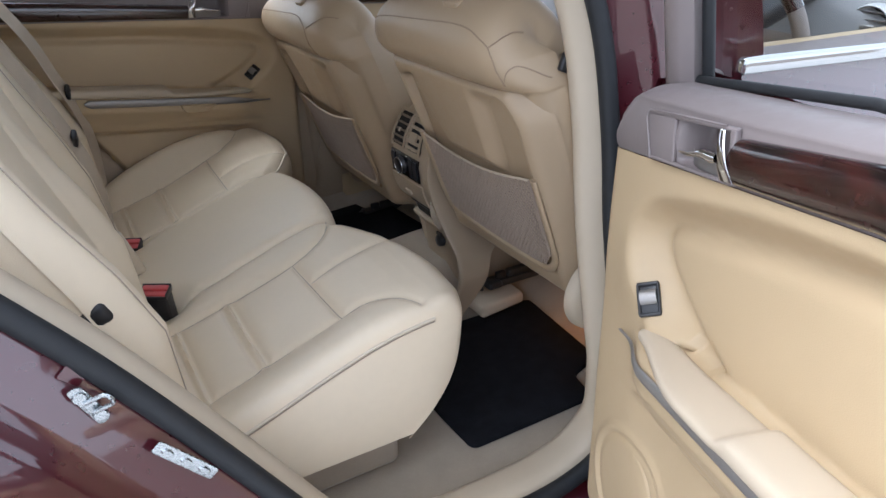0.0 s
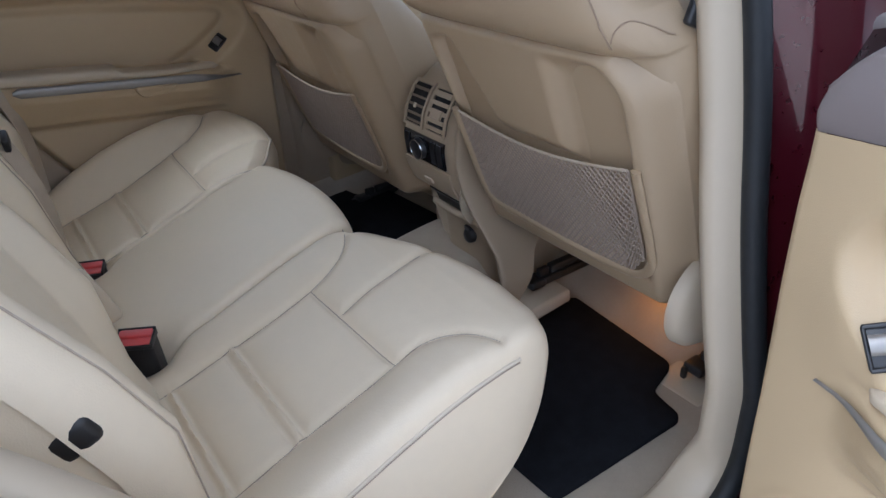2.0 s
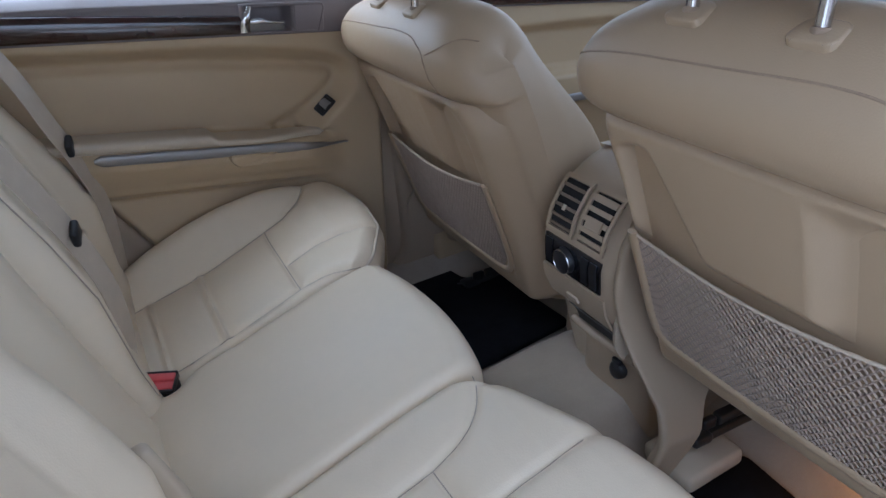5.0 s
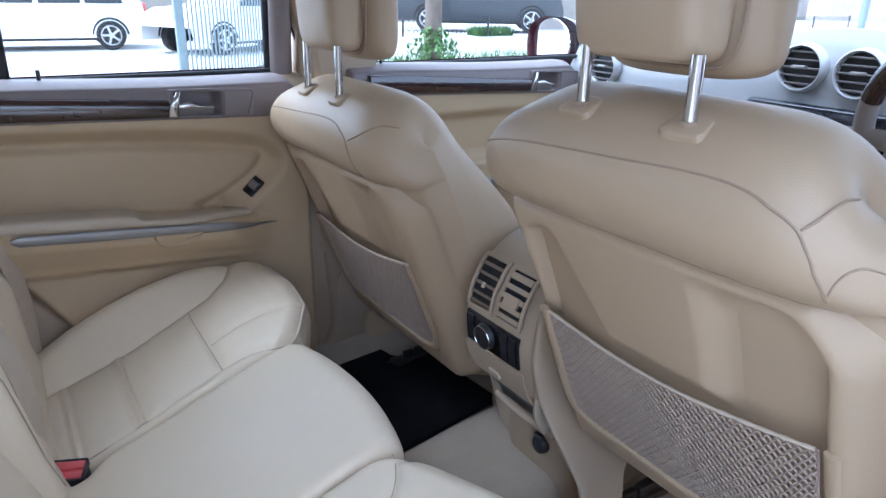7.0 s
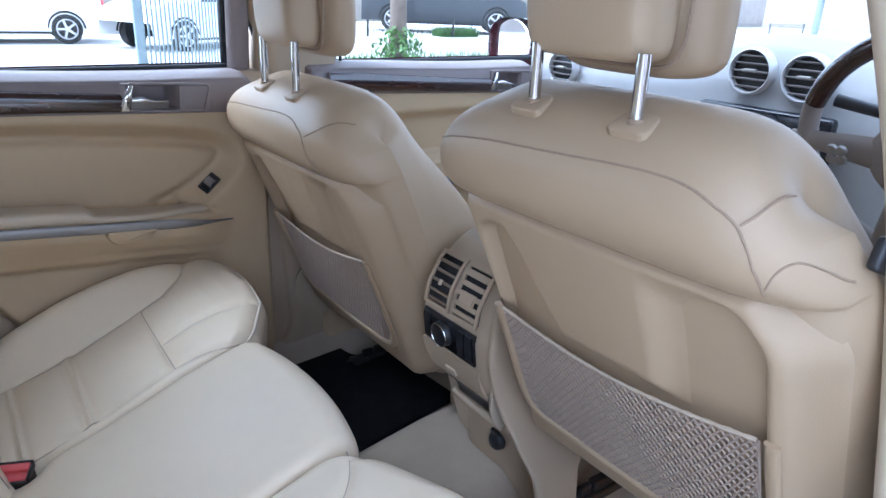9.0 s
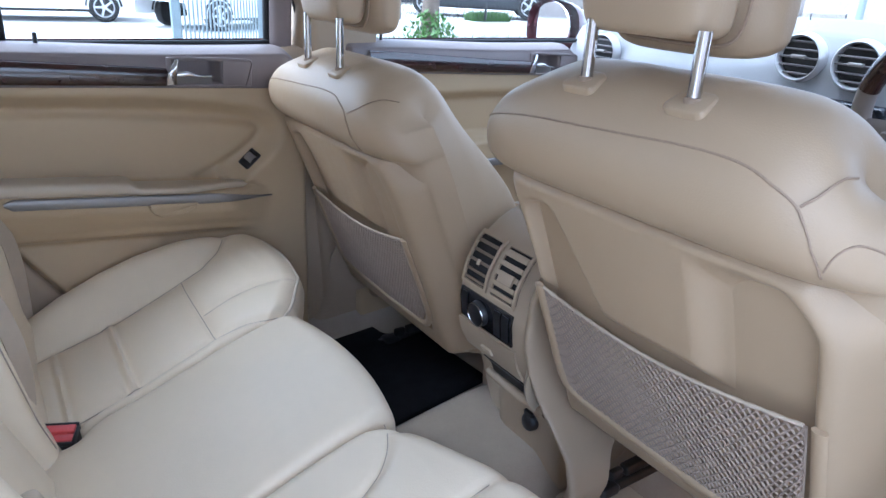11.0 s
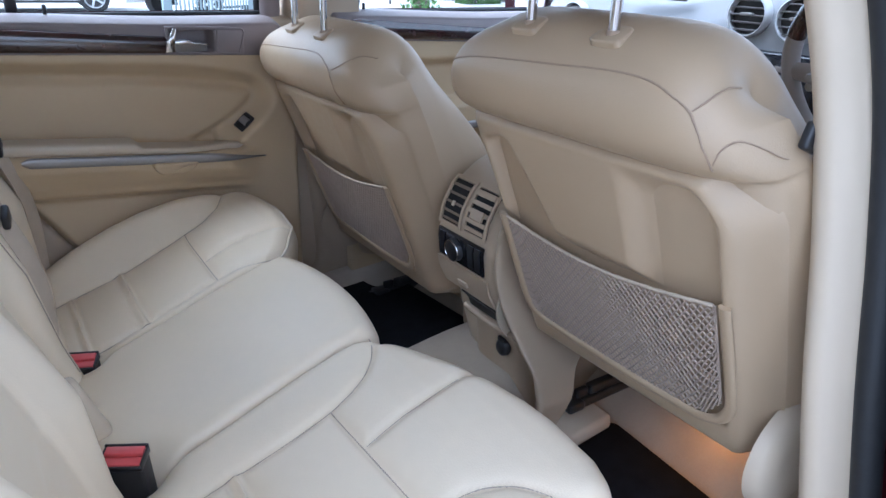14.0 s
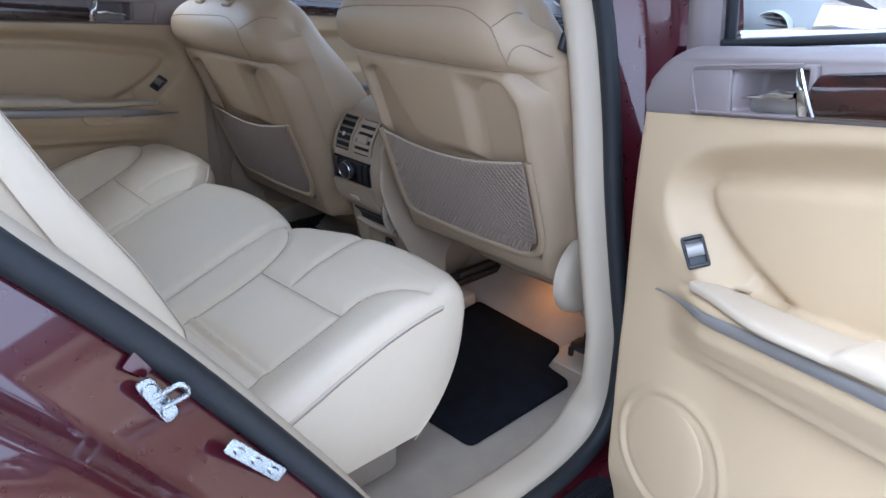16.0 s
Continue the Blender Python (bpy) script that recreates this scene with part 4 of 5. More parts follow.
def within(p, ring):
    """Whether a flat point lies inside a closed outline."""
    odd = False
    for (x0, y0), (x1, y1) in zip(ring, ring[1:] + ring[:1]):
        if (y0 > p[1]) != (y1 > p[1]) and p[0] < x0 + (p[1] - y0) / (y1 - y0) * (x1 - x0):
            odd = not odd
    return odd


def arm_low(x):
    """Height of the armrest ledge's upper rear edge."""
    return along([(-0.8, 1.04), (-0.54, 1.016), (-0.286, 0.992), (-0.078, 0.968), (-0.03, 0.958), (0.12, 0.94)], x)


def door_depth(x, z):
    """How far the beige panel stands into the cabin: a scooped recess round a soft pad, the armrest ledge and the lower panel."""
    d = rim = 0.05 + 0.01 * bump(math.hypot(x - 0.02, z - 1.02), 0.06)
    if within((x, z), RECESS):
        out = seg_dist((x, z), RECESS)
        into = seg_dist((x, z), PAD)
        if within((x, z), PAD):
            d = 0.012 + 0.014 * math.sin(min(1.0, into / 0.018) * math.pi / 2)
        else:
            k = out / (out + into + 1e-6)
            d = rim - (rim - 0.012) * (k * k * (3 - 2 * k)) ** 0.8
    low = arm_low(x)
    ahead = step(0.02, -0.09, x)
    crease = 0.872 - 0.078 * (x + 0.13)
    if z < low + 0.012:
        ledge = step(low + 0.012, low - 0.004, z)
        under = along([(crease, 0.056), (crease + 0.02, 0.062), (low - 0.07, 0.074), (low - 0.045, 0.088), (low, 0.09)], z)
        d += (under - d) * ledge * ahead
    elif x > -0.09:
        d += 0.02 * ahead * step(low + 0.06, low, z)
    below = step(crease + 0.006, crease - 0.012, z) * ahead
    d += (0.034 + 0.012 * step(crease, crease - 0.16, z) - d) * below
    r = math.hypot(x + 0.03, z - 0.69)
    d += 0.004 * bump(r - 0.098, 0.007) - 0.004 * bump(r - 0.09, 0.004)
    d -= 0.02 * step(0.60, 0.5, z)
    return d


def rear_edge(z):
    return along([(0.48, -0.23), (0.6, -0.315), (0.8, -0.452), (0.97, -0.57), (1.16, -0.725), (1.3, -0.815)], z)


def front_edge(z):
    return along([(0.48, 0.075), (0.6, 0.088), (0.75, 0.098), (0.95, 0.11), (1.1, 0.12), (1.2, 0.122), (1.27, 0.092)], z)


def door_y(d):
    return 1.665 - d


def door(name, label, back=rear_edge, ahead=front_edge, shift=0.0, front_door=False, hand=-0.1, lift=lambda x: 0.0, switch=(-0.02, 1.02)):
    """A car door in the closed far side's place; its inner face looks to -y."""
    t = thing(name, (0.0, 1.7, 0.5), label, "car door", kind="")

    hx = (hand if not front_door else 0.0) + shift
    ease = 0.018 if lift(-0.3) > 0 else 0.0

    def panel_point(u, v):
        z = 0.49 + (belt_low(0.0) - 0.49 + 0.03) * v
        x0, x1 = back(z), ahead(z)
        x = x0 + (x1 - x0) * u
        z = min(z, belt_low(x - shift)) if v > 0.9 else z
        rise = lift(x) * step(1.05, 1.15, z)
        edge = min(x - x0, x1 - x)
        d = door_depth(x - shift + ease, z) if not front_door else front_depth(x - shift, z)
        return x, door_y(d * (0.25 + 0.75 * step(-0.001, 0.02, edge))), z + rise

    part("door_panel", grid(panel_point, 120, 130), DOOR_TRIM, t, sharp=80)

    def upper_point(u, v):
        z_mid = 1.2
        x0, x1 = back(z_mid) - 0.03, ahead(z_mid) - 0.002
        x = x0 + (x1 - x0) * u
        low, high = belt_low(x - shift) + lift(x), belt_high(x - shift) + lift(x)
        k = v / 0.62
        if v < 0.62:
            z = low + (high - 0.018 - low) * k
            d = 0.048 + 0.006 * math.sin(math.pi * k)
            zc, q = belt_low(hx - shift) + lift(hx) + 0.032 - 0.143 * (x - hx) * (lift(-0.3) > 0), x - hx
            d -= 0.034 * step(-0.078, -0.072, q) * step(0.026, 0.006, q) * step(zc - 0.025, zc - 0.02, z) * step(zc + 0.024, zc + 0.02, z)
        else:
            a = (v - 0.62) / 0.38
            z = high - 0.018 + 0.018 * math.sin(min(1.0, a * 1.6) * math.pi / 2)
            d = 0.048 - 0.085 * max(0.0, a - 0.12)
        edge = min(x - x0, x1 - x)
        return x, door_y(d * (0.2 + 0.8 * step(-0.001, 0.02, edge)) + (0.0 if v < 0.62 else 0.0)), z

    part("upper_trim", grid(upper_point, 240, 60), GREY_TRIM, t, "grey-brown padded window ledge", sharp=80)
    
    # polished wood strip behind the handle
    w0, w1 = (back(1.2) + 0.01, hx - 0.08) if not front_door else (back(1.2) + 0.03, hx - 0.07)

    def wood_point(u, v):
        x = w0 + (w1 - w0) * u
        low = belt_low(x - shift) + lift(x) + 0.004
        tall = along([(-0.8, 0.052), (-0.5, 0.046), (-0.18, 0.036), (0.2, 0.034)], x - shift) + 0.012 * (lift(-0.3) > 0)
        a = math.pi * v
        return x + 0.006 * math.cos(a) * (u > 0.99), door_y(0.05 + 0.013 * math.sin(a) ** 0.7), low + tall * (1 - math.cos(a)) / 2

    part("wood_strip", grid(wood_point, 40, 14), WOOD, t, "polished dark burl wood strip")

    # handle: bezel round the recess, flap, fin and lever
    hz = belt_low(hx - shift) + lift(hx) + 0.032
    m = Matrix.Translation((hx, door_y(0.054), hz)) @ Euler((0, radians(2.5 if lift(-0.3) == 0 else 8.0), 0)).to_matrix().to_4x4()
    part("handle_bezel", moved(join(*(box(s, a, 0.0022) for s, a in (((0.172, 0.007, 0.005), (0.0, 0, 0.0265)), ((0.172, 0.007, 0.005), (0.0, 0, -0.0265)), ((0.062, 0.006, 0.054), (0.057, 0.0006, 0)), ((0.009, 0.008, 0.054), (-0.081, 0, 0)))),
        tube(curve([(-0.07, -0.003, 0.029), (0.06, -0.003, 0.029), (0.086, -0.003, 0.024), (0.083, -0.003, 0.0), (0.075, -0.003, -0.028)], 30), 0.0016, 6, up=(0, 1, 0))), m), GREY_TRIM, t)
    part("handle_flap", moved(grid(lambda u, v: (-0.07 + 0.078 * u, 0.001 - 0.008 * math.sin(math.pi * v * 0.5) * (1 - u**3) + 0.012 * u**3, -0.025 + 0.019 * v), 16, 8), m), SATIN, t, "satin grey handle flap")
    part("handle_fin", moved(grid(lambda u, v: (-0.0715 - 0.004 * math.sin(math.pi * u) - 0.012 * (u - 0.5) - (0.004 + 0.007 * u) * math.cos(v * math.tau), -0.004 - 0.007 * math.sin(math.pi * u) - 0.002 * math.sin(v * math.tau), 0.025 - 0.05 * u), 20, 12, ring_v=True), m), CHROME, t, "chrome handle fin")
    part("handle_lever", moved(grid(lambda u, v: (-0.068 + 0.075 * u, -0.009 - 0.004 * math.sin(math.pi * u) + 0.005 * math.cos(v * math.tau) * (1 - u**4), -0.003 - 0.004 * u + 0.003 * bump(u - 0.3, 0.15) + (0.0035 * bump(u - 0.15, 0.22) + 0.0028 * (1 - u**6)) * math.sin(v * math.tau)), 24, 12, ring_v=True), m), CHROME, t, "chrome door handle lever")

    # silver strip and pull under the armrest
    s0, s1 = (-0.50, 0.02) if not front_door else (-0.35, 0.35)

    def strip_point(u, v):
        x = s0 + (s1 - s0) * u
        zc = 0.974 - 0.092 * (x + 0.3) - 0.008 * step(-0.1, 0.0, x) if not front_door else 0.96
        half = (0.0085 if lift(-0.3) > 0 else 0.011) * (1 - 0.85 * step(0.7, 1.0, u)) * min(1.0, 0.3 + u / 0.03)
        a = math.pi * v
        d = max(door_depth(x + ease, zc), door_depth(x + ease, zc + 0.008)) + 0.003 if not front_door else 0.09
        return x + shift, door_y(d + 0.004 * math.sin(a)), zc - half * math.cos(a)

    part("silver_strip", grid(strip_point, 40, 8), SATIN, t, "satin silver trim strip")
    if not front_door:
        if lift(-0.3) == 0:
            part("pull_lip", slab(rounded([(-0.255, 0.962), (-0.25, 0.944), (-0.235, 0.931), (-0.19, 0.93), (-0.168, 0.938), (-0.15, 0.954)], 0.012), door_y(0.098), door_y(0.06), "xz", 0.004), DOOR_TRIM, t, "rounded beige pull lip")
        sx, sz = switch
        slope = Vector(((door_depth(sx + ease + 0.015, sz) - door_depth(sx + ease - 0.015, sz)) / 0.03, 1.0, (door_depth(sx + ease, sz + 0.015) - door_depth(sx + ease, sz - 0.015)) / 0.03)).normalized()
        def arm_point(u, v):
            """A padded bar on the armrest, thicker towards the rear."""
            x = -0.66 + 0.63 * u
            pad = step(-0.272, -0.286, x)
            tall = 0.008 + 0.006 * pad
            deep = 0.034 - 0.018 * step(-0.22, -0.03, x)
            c, s = math.cos(v * math.tau), math.sin(v * math.tau)
            end = min(1.0, (1 - u) / 0.03, u / 0.02)
            z = along([(-0.66, 1.036), (-0.54, 1.025), (-0.286, 1.002), (-0.27, 0.994), (-0.07, 0.975), (-0.03, 0.97)], x)
            return x, door_y(0.076 - 0.024 * step(-0.2, -0.03, x) + deep * end * math.copysign(abs(c) ** 0.6, c)), z + tall * end * math.copysign(abs(s) ** 0.55, s)

        # Paler than the panel it matches: light from above is put into the colour.
        part("armrest", grid(arm_point, 110, 28, ring_v=True), TRIM_PALE, t, "padded armrest, its top light put into a paler beige", sharp=70)
        tilt = radians(58 if lift(-0.3) > 0 else 43)
        ax = Vector((math.cos(tilt), 0, math.sin(tilt)))
        ax = (ax - slope * ax.dot(slope)).normalized()
        az = ax.cross(slope)
        m = Matrix.Translation((sx, door_y(door_depth(sx + ease, sz) + 0.004), sz)) @ Matrix((ax, slope, az)).transposed().to_4x4() @ Matrix.Scale(0.82, 4)
        sw = part("window_switch", moved(join(*(box(s, a, 0.002) for s, a in (((0.05, 0.008, 0.005), (0, 0, 0.0155)), ((0.05, 0.008, 0.005), (0, 0, -0.0155)), ((0.006, 0.008, 0.034), (0.0245, 0, 0)), ((0.006, 0.008, 0.034), (-0.0245, 0, 0)), ((0.048, 0.002, 0.032), (0, 0.001, 0))))), m), BLACK, t, "dark window switch frame")
        part("rocker", moved(grid(lambda u, v: (-0.004 + 0.024 * (u - 0.2), -0.003 - 0.006 * math.sin(math.pi * u) ** 0.6, 0.026 * (v - 0.5)), 10, 6), m), SATIN, sw, "grey rocker button")
        part("speaker_cover", spin([(0.0, door_y(0.049)), (0.05, door_y(0.0488)), (0.08, door_y(0.048)), (0.085, door_y(0.046)), (0.087, door_y(0.042)), (0.087, door_y(0.03))], (-0.03, 0.0, 0.69), "y", 48), DOOR_TRIM, t, "round beige speaker cover")
    # outer skin, lower body and window frame
    skin = grid(lambda u, v: ((back(0.49 + 0.77 * v) - 0.02) * (1 - u) + (ahead(0.49 + 0.77 * v) + 0.025) * u, 1.80 + 0.06 * math.sin(math.pi * (0.15 + 0.7 * v)) - 0.09 * step(0.6, 1.0, v), 0.46 + 0.81 * v), 20, 24)
    part("outer_skin", skin, PAINT, t, "burgundy painted outer skin")
    rim = [((back(0.49 + 0.77 * v) - 0.01, ahead(0.49 + 0.77 * v) + 0.02), 0.47 + 0.79 * v) for v in np.linspace(0, 1, 20)]
    ends = []
    for k in (0, 1):
        ends.append(grid(lambda u, v, k=k: (rim[int(round(u * 19))][0][k], 1.67 + (1.80 + 0.06 * math.sin(math.pi * (0.15 + 0.7 * u)) - 0.09 * step(0.6, 1.0, u) - 1.67) * v, rim[int(round(u * 19))][1]), 20, 4))
    part("edge_panel", join(*ends), PAINT, t)
    return t


def front_depth(x, z):
    d = 0.046
    d -= 0.026 * step(1.02, 1.035, z) * step(1.15, 1.12, z)
    d += 0.04 * step(1.03, 1.015, z) * step(0.93, 0.96, z)
    return d


def window_frame(t, x_back, x_front, lean=0.0, rise=0.0):
    """Side window of a door: a frame of grey trim, a black gasket and the pane."""
    z0, z1 = 1.262, 1.60

    def at(x, z):
        return x, 1.69 - 0.22 * max(0.0, z - 1.27), z

    pts = [at(x_front, z0 - 0.01), at(x_front - lean, z1 - 0.05), at(x_front - lean - 0.06, z1), at(x_back + 0.12, z1), at(x_back + 0.02, z1 - 0.08), at(x_back, z0 - 0.01)]
    part("window_frame", tube(curve(pts, 60), 0.026, 8, up=(0, 1, 0), flat=0.8), GREY_TRIM, t, "grey-brown window frame")
    part("gasket", tube([(x + 0.0, y + 0.018, z - 0.0) for x, y, z in curve([at(x_front - 0.026, z0), at(x_front - lean - 0.026, z1 - 0.07), at(x_front - lean - 0.08, z1 - 0.026), at(x_back + 0.14, z1 - 0.026), at(x_back + 0.05, z1 - 0.1), at(x_back + 0.028, z0)], 60)], 0.008, 8, up=(0, 1, 0)), RUBBER, t, "black window gasket")
    part("ledge_gasket", tube([(x_back, 1.695, z0 + 0.003 + rise), (x_front - 0.3 * (rise > 0), 1.695, z0 + 0.003 + rise), (x_front, 1.695, z0 + 0.003)], 0.006, 8), RUBBER, t)
    pane = part("pane", grid(lambda u, v: at(x_back + 0.02 + (x_front - x_back - 0.06) * u + 0.06 * v * (1 - u) - lean * v * u, z0 + (z1 - z0 - 0.01) * v), 6, 6), PANE, t, "clear side window pane")
    pane.data.transform(Matrix.Translation((0, 0.022, 0)))
    pane.visible_shadow = False


far_door = door("rear_door", "closed beige rear door with wood strip, armrest and chrome handle", ahead=lambda z: 0.122 - 0.03 * step(1.2, 1.27, z))
window_frame(far_door, -0.74, 0.085, 0.02)
part("window_divider", box((0.022, 0.02, 0.36), (-0.455, 1.675, 1.43), 0.005, 2, Euler((radians(12), 0, 0)).to_matrix().to_4x4()), BLACK, far_door, "black quarter window divider")
part("lock_pin", spin([(0.0, 0.022), (0.004, 0.02), (0.004, 0.0)], (-0.40, 1.665, 1.268), "z", 10), BLACK, far_door, "black lock pin")

near_door = door("rear_door", "open beige rear door with wood strip, armrest and chrome handle", hand=-0.068, lift=lambda x: 0.1 * max(0.0, 0.1 - max(x, -0.33)), switch=(-0.03, 1.012))
window_frame(near_door, -0.74, 0.085, 0.02, 0.04)
# the open door is the far one mirrored across the cabin and swung out round its hinge
SWING = 72
flip = Matrix.Translation((0, 2 * MID, 0)) @ Matrix.Diagonal((1, -1, 1, 1))
for ob in near_door.children_recursive:
    ob.data.transform(flip)
    ob.data.flip_normals()
    ob.matrix_parent_inverse = Matrix.Identity(4)
hinge = Matrix.Translation((0.221, 0.222, 0)) @ Matrix.Rotation(radians(SWING), 4, "Z") @ Matrix.Translation((-0.221, -0.222, 0))
near_door.matrix_basis = hinge
tagged(near_door, kind="")

front_far = door("front_door", "closed beige front door with wood strip and chrome handle", lambda z: 0.24, lambda z: 1.25, 0.85, True)
window_frame(front_far, 0.30, 1.22, 0.3)
part("lock_pin", spin([(0.0, 0.022), (0.004, 0.02), (0.004, 0.0)], (0.33, 1.665, 1.268), "z", 10), BLACK, front_far, "black lock pin")

# B-pillar of the closed side and of the open side, front door outside
# Closed-side pillar is a darker beige than the near one: shade as colour.
tagged(part("pillar_far", join(box((0.12, 0.07, 0.48), (0.175, 1.66, 1.42), 0.02, 3, Euler((radians(12), 0, 0)).to_matrix().to_4x4()), box((0.2, 0.1, 0.8), (0.16, 1.705, 0.86), 0.02, 3)), TRIM), "pillar trim between the closed doors, shade put into a darker beige", "pillar", kind="structure")
tagged(part("pillar_rear", box((0.3, 0.1, 0.5), (-0.92, 1.66, 1.42), 0.03, 3, Euler((radians(12), 0, 0)).to_matrix().to_4x4()), TRIM_PALE), "pale beige rear pillar trim", "pillar", kind="structure")
tagged(part("wall_far", box((1.1, 0.1, 0.8), (-1.4, 1.72, 0.86), 0.02), TRIM), "beige trim on the closed side of the cargo bay", "wall", kind="structure")
# Unseen; the upper box is added to keep quarter-window light out.
tagged(part("wall_near", join(box((1.1, 0.1, 0.8), (-1.42, 0.26, 0.86), 0.02), box((1.0, 0.1, 0.45), (-1.42, 0.31, 1.44), 0.02)), TRIM), "unseen beige trim of the cargo bay, closed over its window against light", "wall", kind="structure")

tagged(part("trim_quarter", slab([(-0.6, 0.8), (-0.66, 1.0), (-0.76, 1.3), (-0.86, 1.6), (-1.4, 1.6), (-1.4, 0.8)], 0.3, 0.378, "xz", 0.006), TRIM_PALE), "beige side trim beside the rear backrest", "trim", kind="structure")

near_front = thing("front_door", (0.75, 0.1, 0.5), "closed burgundy front door with its window lowered", "car door")
part("outer_skin", grid(lambda u, v: (0.27 + 0.95 * u, 0.115 - 0.06 * math.sin(math.pi * (0.15 + 0.7 * v)) + 0.05 * step(0.75, 1.0, v), 0.46 + 0.80 * v), 20, 24), PAINT, near_front)
part("belt_moulding", box((0.98, 0.018, 0.024), (0.73, 0.118, 1.254), 0.006, 2, Euler((0, radians(1.6), 0)).to_matrix().to_4x4()), CHROME, near_front, "bright belt moulding")
part("inner_panel", box((0.95, 0.05, 0.74), (0.745, 0.29, 0.88), 0.02), DOOR_TRIM, near_front, "beige inner door panel")
part("inner_ledge", box((0.95, 0.11, 0.03), (0.745, 0.24, 1.232), 0.012, 3), GREY_TRIM, near_front, "grey-brown window ledge")
tagged(part("pillar_near", box((0.1, 0.05, 0.95), (0.27, 0.30, 1.18), 0.02, 3, Euler((radians(-8), 0, 0)).to_matrix().to_4x4()), TRIM_PALE), "pale beige pillar trim beside the open doorway", "pillar", kind="structure")

# ---- seat belts of the far places ----
def belt(points, width, clip_at, clip_turn):
    t = thing("seat_belt", points[0], "beige seat belt webbing with a black buckle tongue", "seat belt", "rear seat belts")
    p = [Vector(q) for q in curve(points, 40)]
    verts, faces = [], []
    for i, c in enumerate(p):
        way = (p[min(i + 1, 39)] - p[max(i - 1, 0)]).normalized()
        side = way.cross(Vector((0.8, -0.5, 0.33))).normalized()
        n = side.cross(way)
        verts += [c - side * width / 2, c + side * width / 2, c + side * width / 2 + n * 0.0016, c - side * width / 2 + n * 0.0016]
    for i in range(39):
        for k in range(4):
            faces.append((4 * i + k, 4 * i + (k + 1) % 4, 4 * i + 4 + (k + 1) % 4, 4 * i + 4 + k))
    part("webbing", (verts, faces), WEB, t)
    part("tongue", moved(join(box((0.034, 0.012, 0.03), (0, 0, 0), 0.005, 3), box((0.018, 0.003, 0.03), (0.0, 0, -0.026), 0.001)), Matrix.Translation(clip_at) @ Euler((0, radians(-25), radians(clip_turn))).to_matrix().to_4x4()), BLACK, t, "black belt tongue")
    return t


belt([(-0.74, 1.54, 1.42), (-0.605, 1.545, 1.2), (-0.556, 1.55, 1.08), (-0.52, 1.565, 0.98), (-0.5, 1.585, 0.88), (-0.5, 1.59, 0.72)], 0.046, (-0.532, 1.555, 1.035), 80)
belt([(-0.72, 1.2, 1.36), (-0.612, 1.235, 1.12), (-0.562, 1.255, 1.0), (-0.53, 1.265, 0.9), (-0.52, 1.27, 0.8), (-0.53, 1.27, 0.69)], 0.046, (-0.55, 1.257, 0.99), 80)

# ---- dashboard ----
dash = thing("dashboard", (1.05, MID, 0.9), "grey dashboard with round vents and a black radio panel", "dashboard")


def dash_point(u, v):
    y = 0.27 + 1.43 * u
    prof = [(0.98, 0.72), (0.955, 0.9), (0.94, 1.1), (0.935, 1.2), (0.945, 1.29), (0.985, 1.355), (1.06, 1.385), (1.2, 1.37), (1.45, 1.33)]
    k = v * (len(prof) - 1)
    i = min(int(k), len(prof) - 2)
    f = k - i
    x, z = (prof[i][j] * (1 - f) + prof[i + 1][j] * f for j in (0, 1))
    hood = bump(y - 0.55, 0.16)
    mid = bump(y - 0.93, 0.22)
    return x - 0.03 * hood + 0.05 * (1 - mid) * (1 - hood) , y, z + 0.035 * hood * step(1.25, 1.37, z) - 0.05 * (1 - mid) * (1 - hood) * step(1.0, 1.3, z)


part("body", grid(dash_point, 70, 60), DASH, dash, sharp=80)
for y, z in ((0.957, 1.305), (0.838, 1.303), (1.55, 1.25), (0.36, 1.235)):
    x = 0.94 if 0.5 < y < 1.2 else 0.985
    ring = part("vent_ring", spin([(0.041, 0.012), (0.0425, -0.012), (0.0455, -0.016), (0.0485, -0.013), (0.051, 0.01)], (x, y, z), "x", 40), BRIGHT, dash, "bright silver vent ring")
    part("vent_core", spin([(0.0, 0.0), (0.043, 0.0), (0.043, 0.01)], (x, y, z), "x", 32), BLACK, dash, "black vent core")
    for k in range(5):
        h = 0.032 - 0.016 * k
        part("vent_slat", box((0.014, 2 * math.sqrt(0.042**2 - h * h), 0.0035), (x - 0.006, y, z + h), 0.001), VENT, ring)
    part("vent_slider", box((0.012, 0.03, 0.007), (x - 0.012, y, z + 0.002), 0.002), SATIN, ring)
radio = part("radio_panel", box((0.03, 0.30, 0.13), (0.925, 0.905, 1.17), 0.01, 3), GLOSS_BLACK, dash, "gloss black radio panel")
part("disc_slot", box((0.006, 0.13, 0.008), (0.909, 0.93, 1.215), 0.002), BLACK, radio)
for r in range(3):
    for k in range(3):
        part("key", box((0.006, 0.018, 0.012), (0.909, 0.80 + 0.022 * k, 1.165 + 0.018 * r), 0.002), WHEEL_LEATHER, radio)
for k in range(4):
    part("key", box((0.006, 0.016, 0.022), (0.909, 1.035 - 0.0 * k, 1.13 + 0.026 * k), 0.002), SATIN, radio)
part("top_grille", box((0.012, 0.2, 0.03), (0.99, 1.27, 1.335), 0.004), SATIN, dash, "flat silver grille")
part("clock_housing", spin([(0.0, -0.004), (0.018, -0.003), (0.02, 0.004)], (0.965, 1.18, 1.35), "x", 20), CHROME, dash)

wheel = thing("steering_wheel", (0.66, 0.5, 1.24), "grey leather and dark wood steering wheel", "steering wheel")
